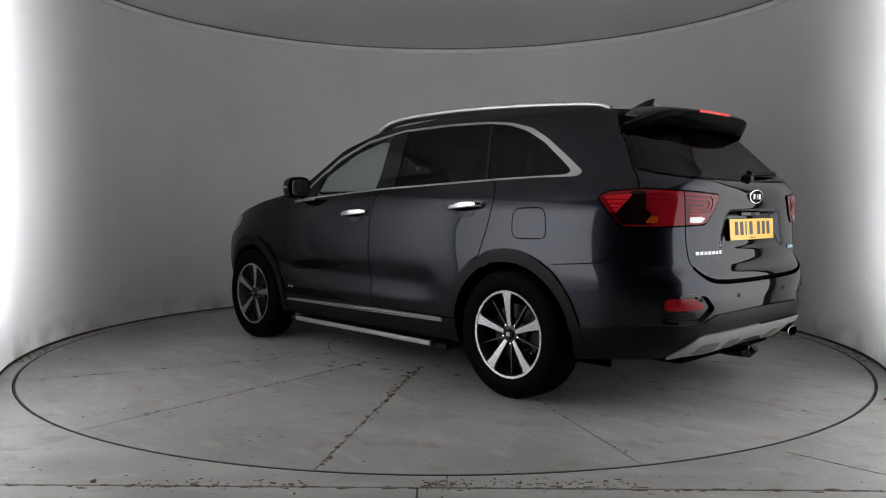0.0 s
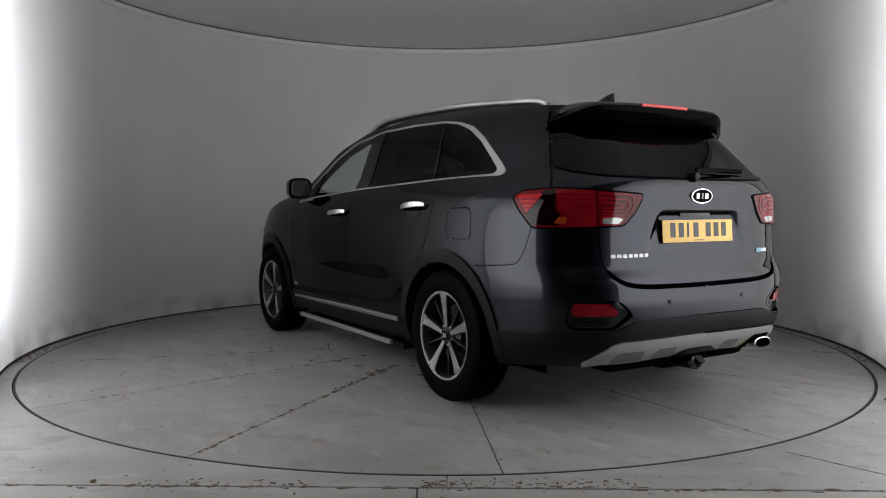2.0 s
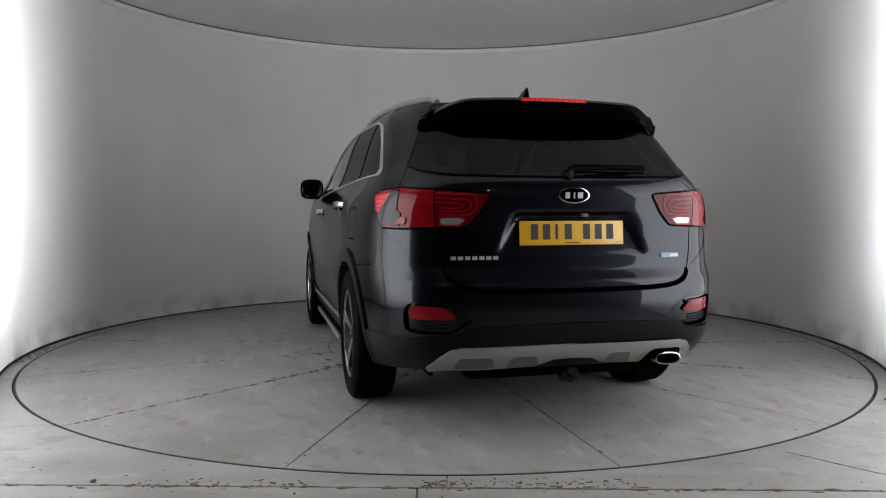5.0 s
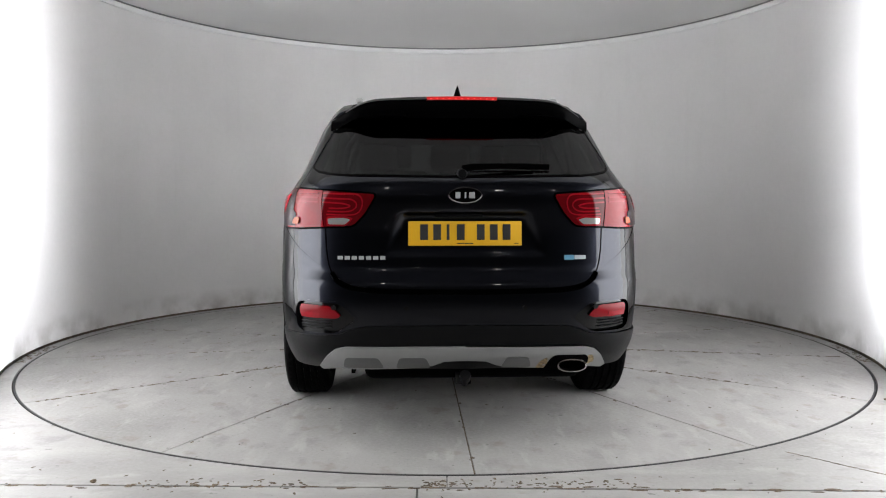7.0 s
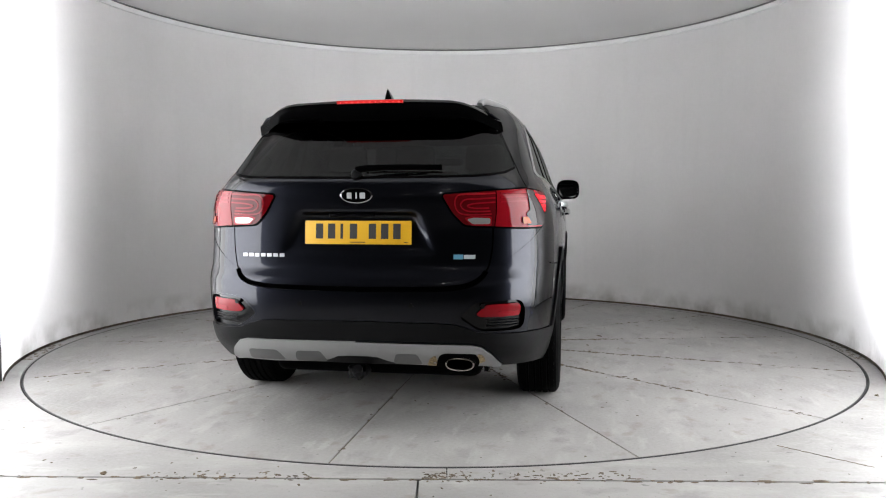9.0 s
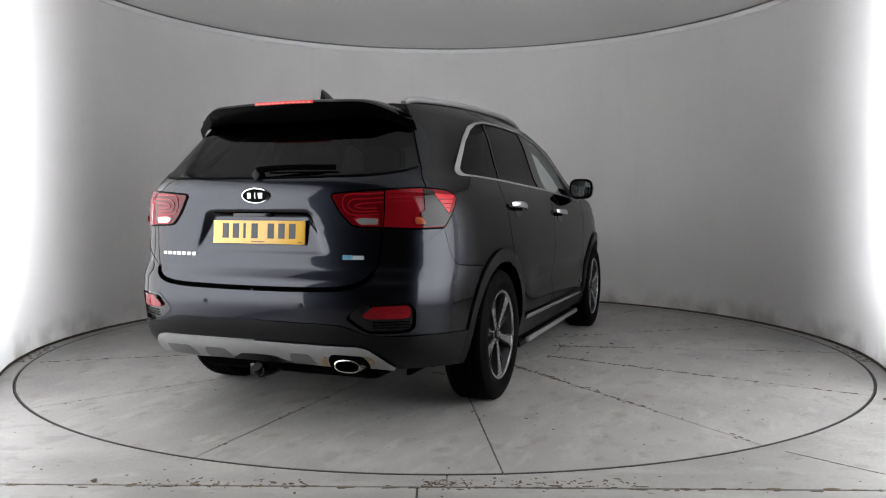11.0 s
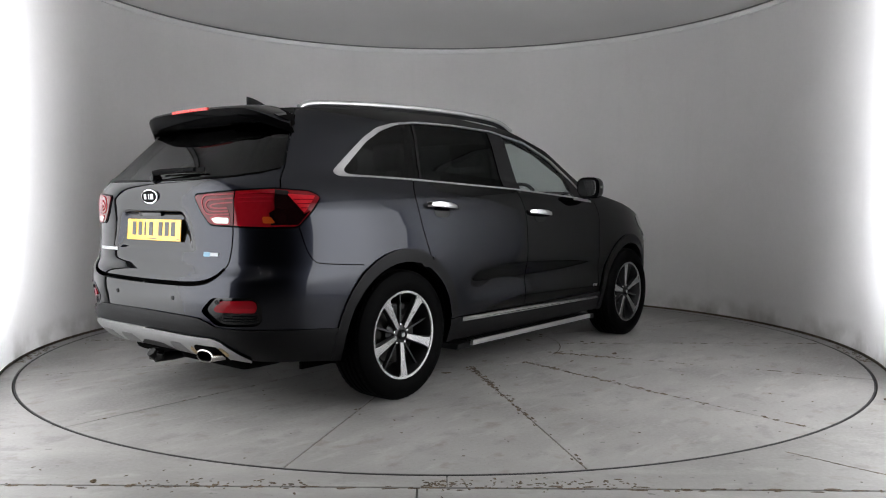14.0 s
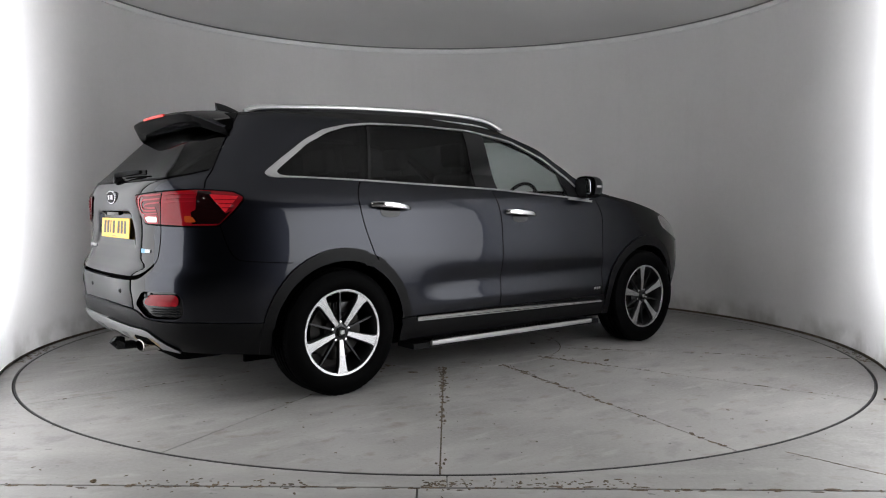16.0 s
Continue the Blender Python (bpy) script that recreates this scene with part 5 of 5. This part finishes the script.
# ---- turntable and floor ----
turntable = thing("turntable", "round grey concrete turntable with dirty radial joints", "turntable")
JOINTS = [0, 25, 49, 73, 99.6, 126, 152.7, 180, 206, 230.5, 256.8, 283.8, 309, 335]
part("core", lathe([(0.0, -0.004), (R_TABLE - 0.03, -0.004), (R_TABLE - 0.03, -0.05), (0.0, -0.05)], 96), GRIME, turntable, "dirty joint filler")
for a, b in zip(JOINTS, JOINTS[1:] + [360]):
    g = 0.0035
    a0, a1 = radians(a), radians(b)
    r0, r1 = 0.90, R_TABLE - 0.012
    pts = arc(r1, a0 + g / r1, a1 - g / r1, 14) + arc(r0, a1 - g / r0, a0 + g / r0, 6)
    part("plate", prism(pts, -0.04, 0.0, bevel=0.002), TABLE, turntable, smooth=False)
part("centre_plate", prism(arc(0.893, 0, 2 * math.pi, 48)[:-1], -0.04, 0.0, bevel=0.002), TABLE, turntable, smooth=False)
part("edge_ring", lathe([(R_TABLE - 0.010, -0.03), (R_TABLE - 0.010, -0.001), (R_TABLE, -0.001), (R_TABLE, -0.03)], 160), RUBBER_BLACK, turntable, "black rubber edge")



def dirt(name, spots, parent, label):
    """Thin crumbs of dirt lying on the concrete: flat uneven flakes."""
    bm = bmesh.new()
    for x, y, r, stretch, turn in spots:
        k = random.randint(6, 9)
        c, sn = math.cos(turn), math.sin(turn)
        ring_pts = []
        for i in range(k):
            a = 2 * math.pi * i / k
            q = r * random.uniform(0.55, 1.2)
            u, v = q * math.cos(a) * stretch, q * math.sin(a)
            ring_pts.append((x + u * c - v * sn, y + u * sn + v * c))
        lo = [bm.verts.new((px, py, 0.0)) for px, py in ring_pts]
        hi = [bm.verts.new((x + (px - x) * 0.8, y + (py - y) * 0.8, 0.0012)) for px, py in ring_pts]
        bm.faces.new(hi)
        for i in range(k):
            bm.faces.new((lo[i], lo[(i + 1) % k], hi[(i + 1) % k], hi[i]))
    ob = part(name, bm, GRIME_DARK, parent, label, smooth=False)
    ob["kind"] = "stuff"
    return ob


spots = []
for d, amount in ((73, 20), (99.6, 30), (126, 70), (152.7, 14), (180, 10), (206, 10), (230.5, 80), (256.8, 60), (283.8, 34), (309, 24), (335, 10)):
    for _ in range(amount):
        r = 0.9 + 2.0 * random.random() ** 1.7
        off = random.gauss(0, 0.010)
        a = radians(d)
        spots.append((r * math.cos(a) - off * math.sin(a), r * math.sin(a) + off * math.cos(a), random.uniform(0.003, 0.012), random.uniform(1, 3.5), a))
for d, reach in ((126, 0.9), (206, 0.5), (230.5, 1.0), (256.8, 1.1), (283.8, 0.5)):
    for _ in range(60):
        r = 0.9 + reach * random.random() ** 1.5
        off = random.gauss(0, 0.012 + 0.03 * random.random() ** 3)
        a = radians(d)
        spots.append((r * math.cos(a) - off * math.sin(a), r * math.sin(a) + off * math.cos(a), random.uniform(0.003, 0.011), random.uniform(1, 2.4), a + random.gauss(0, 0.5)))
for _ in range(150):
    r, a = 2.9 * math.sqrt(random.random()), random.uniform(0, 2 * math.pi)
    spots.append((r * math.cos(a), r * math.sin(a), random.uniform(0.002, 0.007), random.uniform(1, 2.2), random.uniform(0, 3)))
for _ in range(50):
    a = random.uniform(0, 2 * math.pi)
    r = random.gauss(0.98, 0.16)
    spots.append((r * math.cos(a), r * math.sin(a), random.uniform(0.006, 0.025), random.uniform(1, 2.5), a + 1.57))
dirt("dirt", spots, turntable, "brown and black dirt along the joints")

under = finish(box(14.4, 17.6, 0.1, pose(0, -4.5, -0.12)), "ground", GRIME)
tagged(under, "dirty bed below the floor slabs", "floor", kind="structure")
floor = thing("floor", "worn grey concrete floor slabs with dirty joints", "floor", kind="structure")
Y_J = -3.075


def slab(pts, bevel=0.003):
    part("slab", prism(pts, -0.06, 0.0, bevel=bevel), FLOOR, floor, smooth=False)


ring_out = R_TABLE + 0.006
tilt = -0.022
edge = lambda x: Y_J + tilt * x
west = arc(ring_out, math.radians(-90), math.radians(-270), 90)
slab([(-0.0, edge(0))] + [(-7, edge(-7)), (-7, 4.0), (0.0, 4.0)] + west[::-1])
east = arc(ring_out, math.radians(-90), math.radians(90), 90)
slab([(0.003, 4.0), (7, 4.0), (7, edge(7)), (0.003, edge(0))] + [(max(0.003, x), y) for x, y in east])
slab([(-7, edge(-7) - 0.012), (-0.116, edge(-0.116) - 0.012), (-0.116, -13), (-7, -13)])
slab([(-0.108, edge(-0.108) - 0.012), (7, edge(7) - 0.012), (7, -13), (-0.108, -13)])


spots = []
for _ in range(140):
    x = random.uniform(-2.2, 2.2)
    spots.append((x, edge(x) - 0.006 + random.gauss(0, 0.010), random.uniform(0.002, 0.010), random.uniform(1, 5), 0.0))
for x0, x1 in ((-1.2, -0.55), (0.15, 0.75), (-0.1, 0.1)):
    for _ in range(60):
        spots.append((random.uniform(x0, x1), edge(0) + random.gauss(0.03, 0.03), random.uniform(0.002, 0.007), random.uniform(1, 3), random.uniform(0, 3)))
for _ in range(90):
    x, y = random.uniform(-2.4, 2.4), random.uniform(-3.5, -2.2)
    if math.hypot(x, y) > 2.99:
        spots.append((x, y, random.uniform(0.002, 0.006), random.uniform(1, 2), random.uniform(0, 3)))
for k in range(50):
    f = k / 50
    spots.append((1.49 + 0.27 * f, -2.66 - 0.29 * f + random.gauss(0, 0.003), 0.004, 2.0, -0.8))
for _ in range(120):
    a = random.choice((radians(random.uniform(-14, -2)), math.pi - radians(random.uniform(-14, -2))))
    r = random.uniform(2.965, 3.035)
    spots.append((r * math.cos(a), r * math.sin(a), random.uniform(0.003, 0.012), random.uniform(1, 2), random.uniform(0, 3)))
floor_dirt = dirt("floor_dirt", spots, None, "")
tagged(floor_dirt, "black and brown dirt flakes along the floor joint", "dirt", kind="stuff")


def stone(x, y, r):
    bm = bmesh.new()
    bmesh.ops.create_icosphere(bm, subdivisions=2, radius=r)
    for v in bm.verts:
        v.co *= 0.75 + 0.5 * noise.noise(v.co * (1.5 / r))
        v.co.z = max(v.co.z * 0.6, -r * 0.25)
    bmesh.ops.translate(bm, vec=(x, y, r * 0.25), verts=bm.verts)
    tagged(finish(bm, "stone", GRIME_DARK, None, "", False), "small dark crumb of stone on the concrete floor", "stone", "floor crumbs")


stone(-1.375, -3.02, 0.016)
stone(2.44, -1.76, 0.014)

CAR_ON_TABLE = Matrix.Translation((-0.095, 0.007, 0.0))


def motions():
    turns = [(0.0, 43.43), (1.5, 34.66), (3.5, 23.05), (7.4, -0.16), (12.5, -30.38), (14.5, -42.14), (16.0, -51.02)]
    walk(turntable, [(t, pose(0, 0, 0, 0, 0, 90 + a)) for t, a in turns])
    walk(car, [(t, pose(0, 0, 0, 0, 0, 90 + a) @ CAR_ON_TABLE) for t, a in turns])


motions()
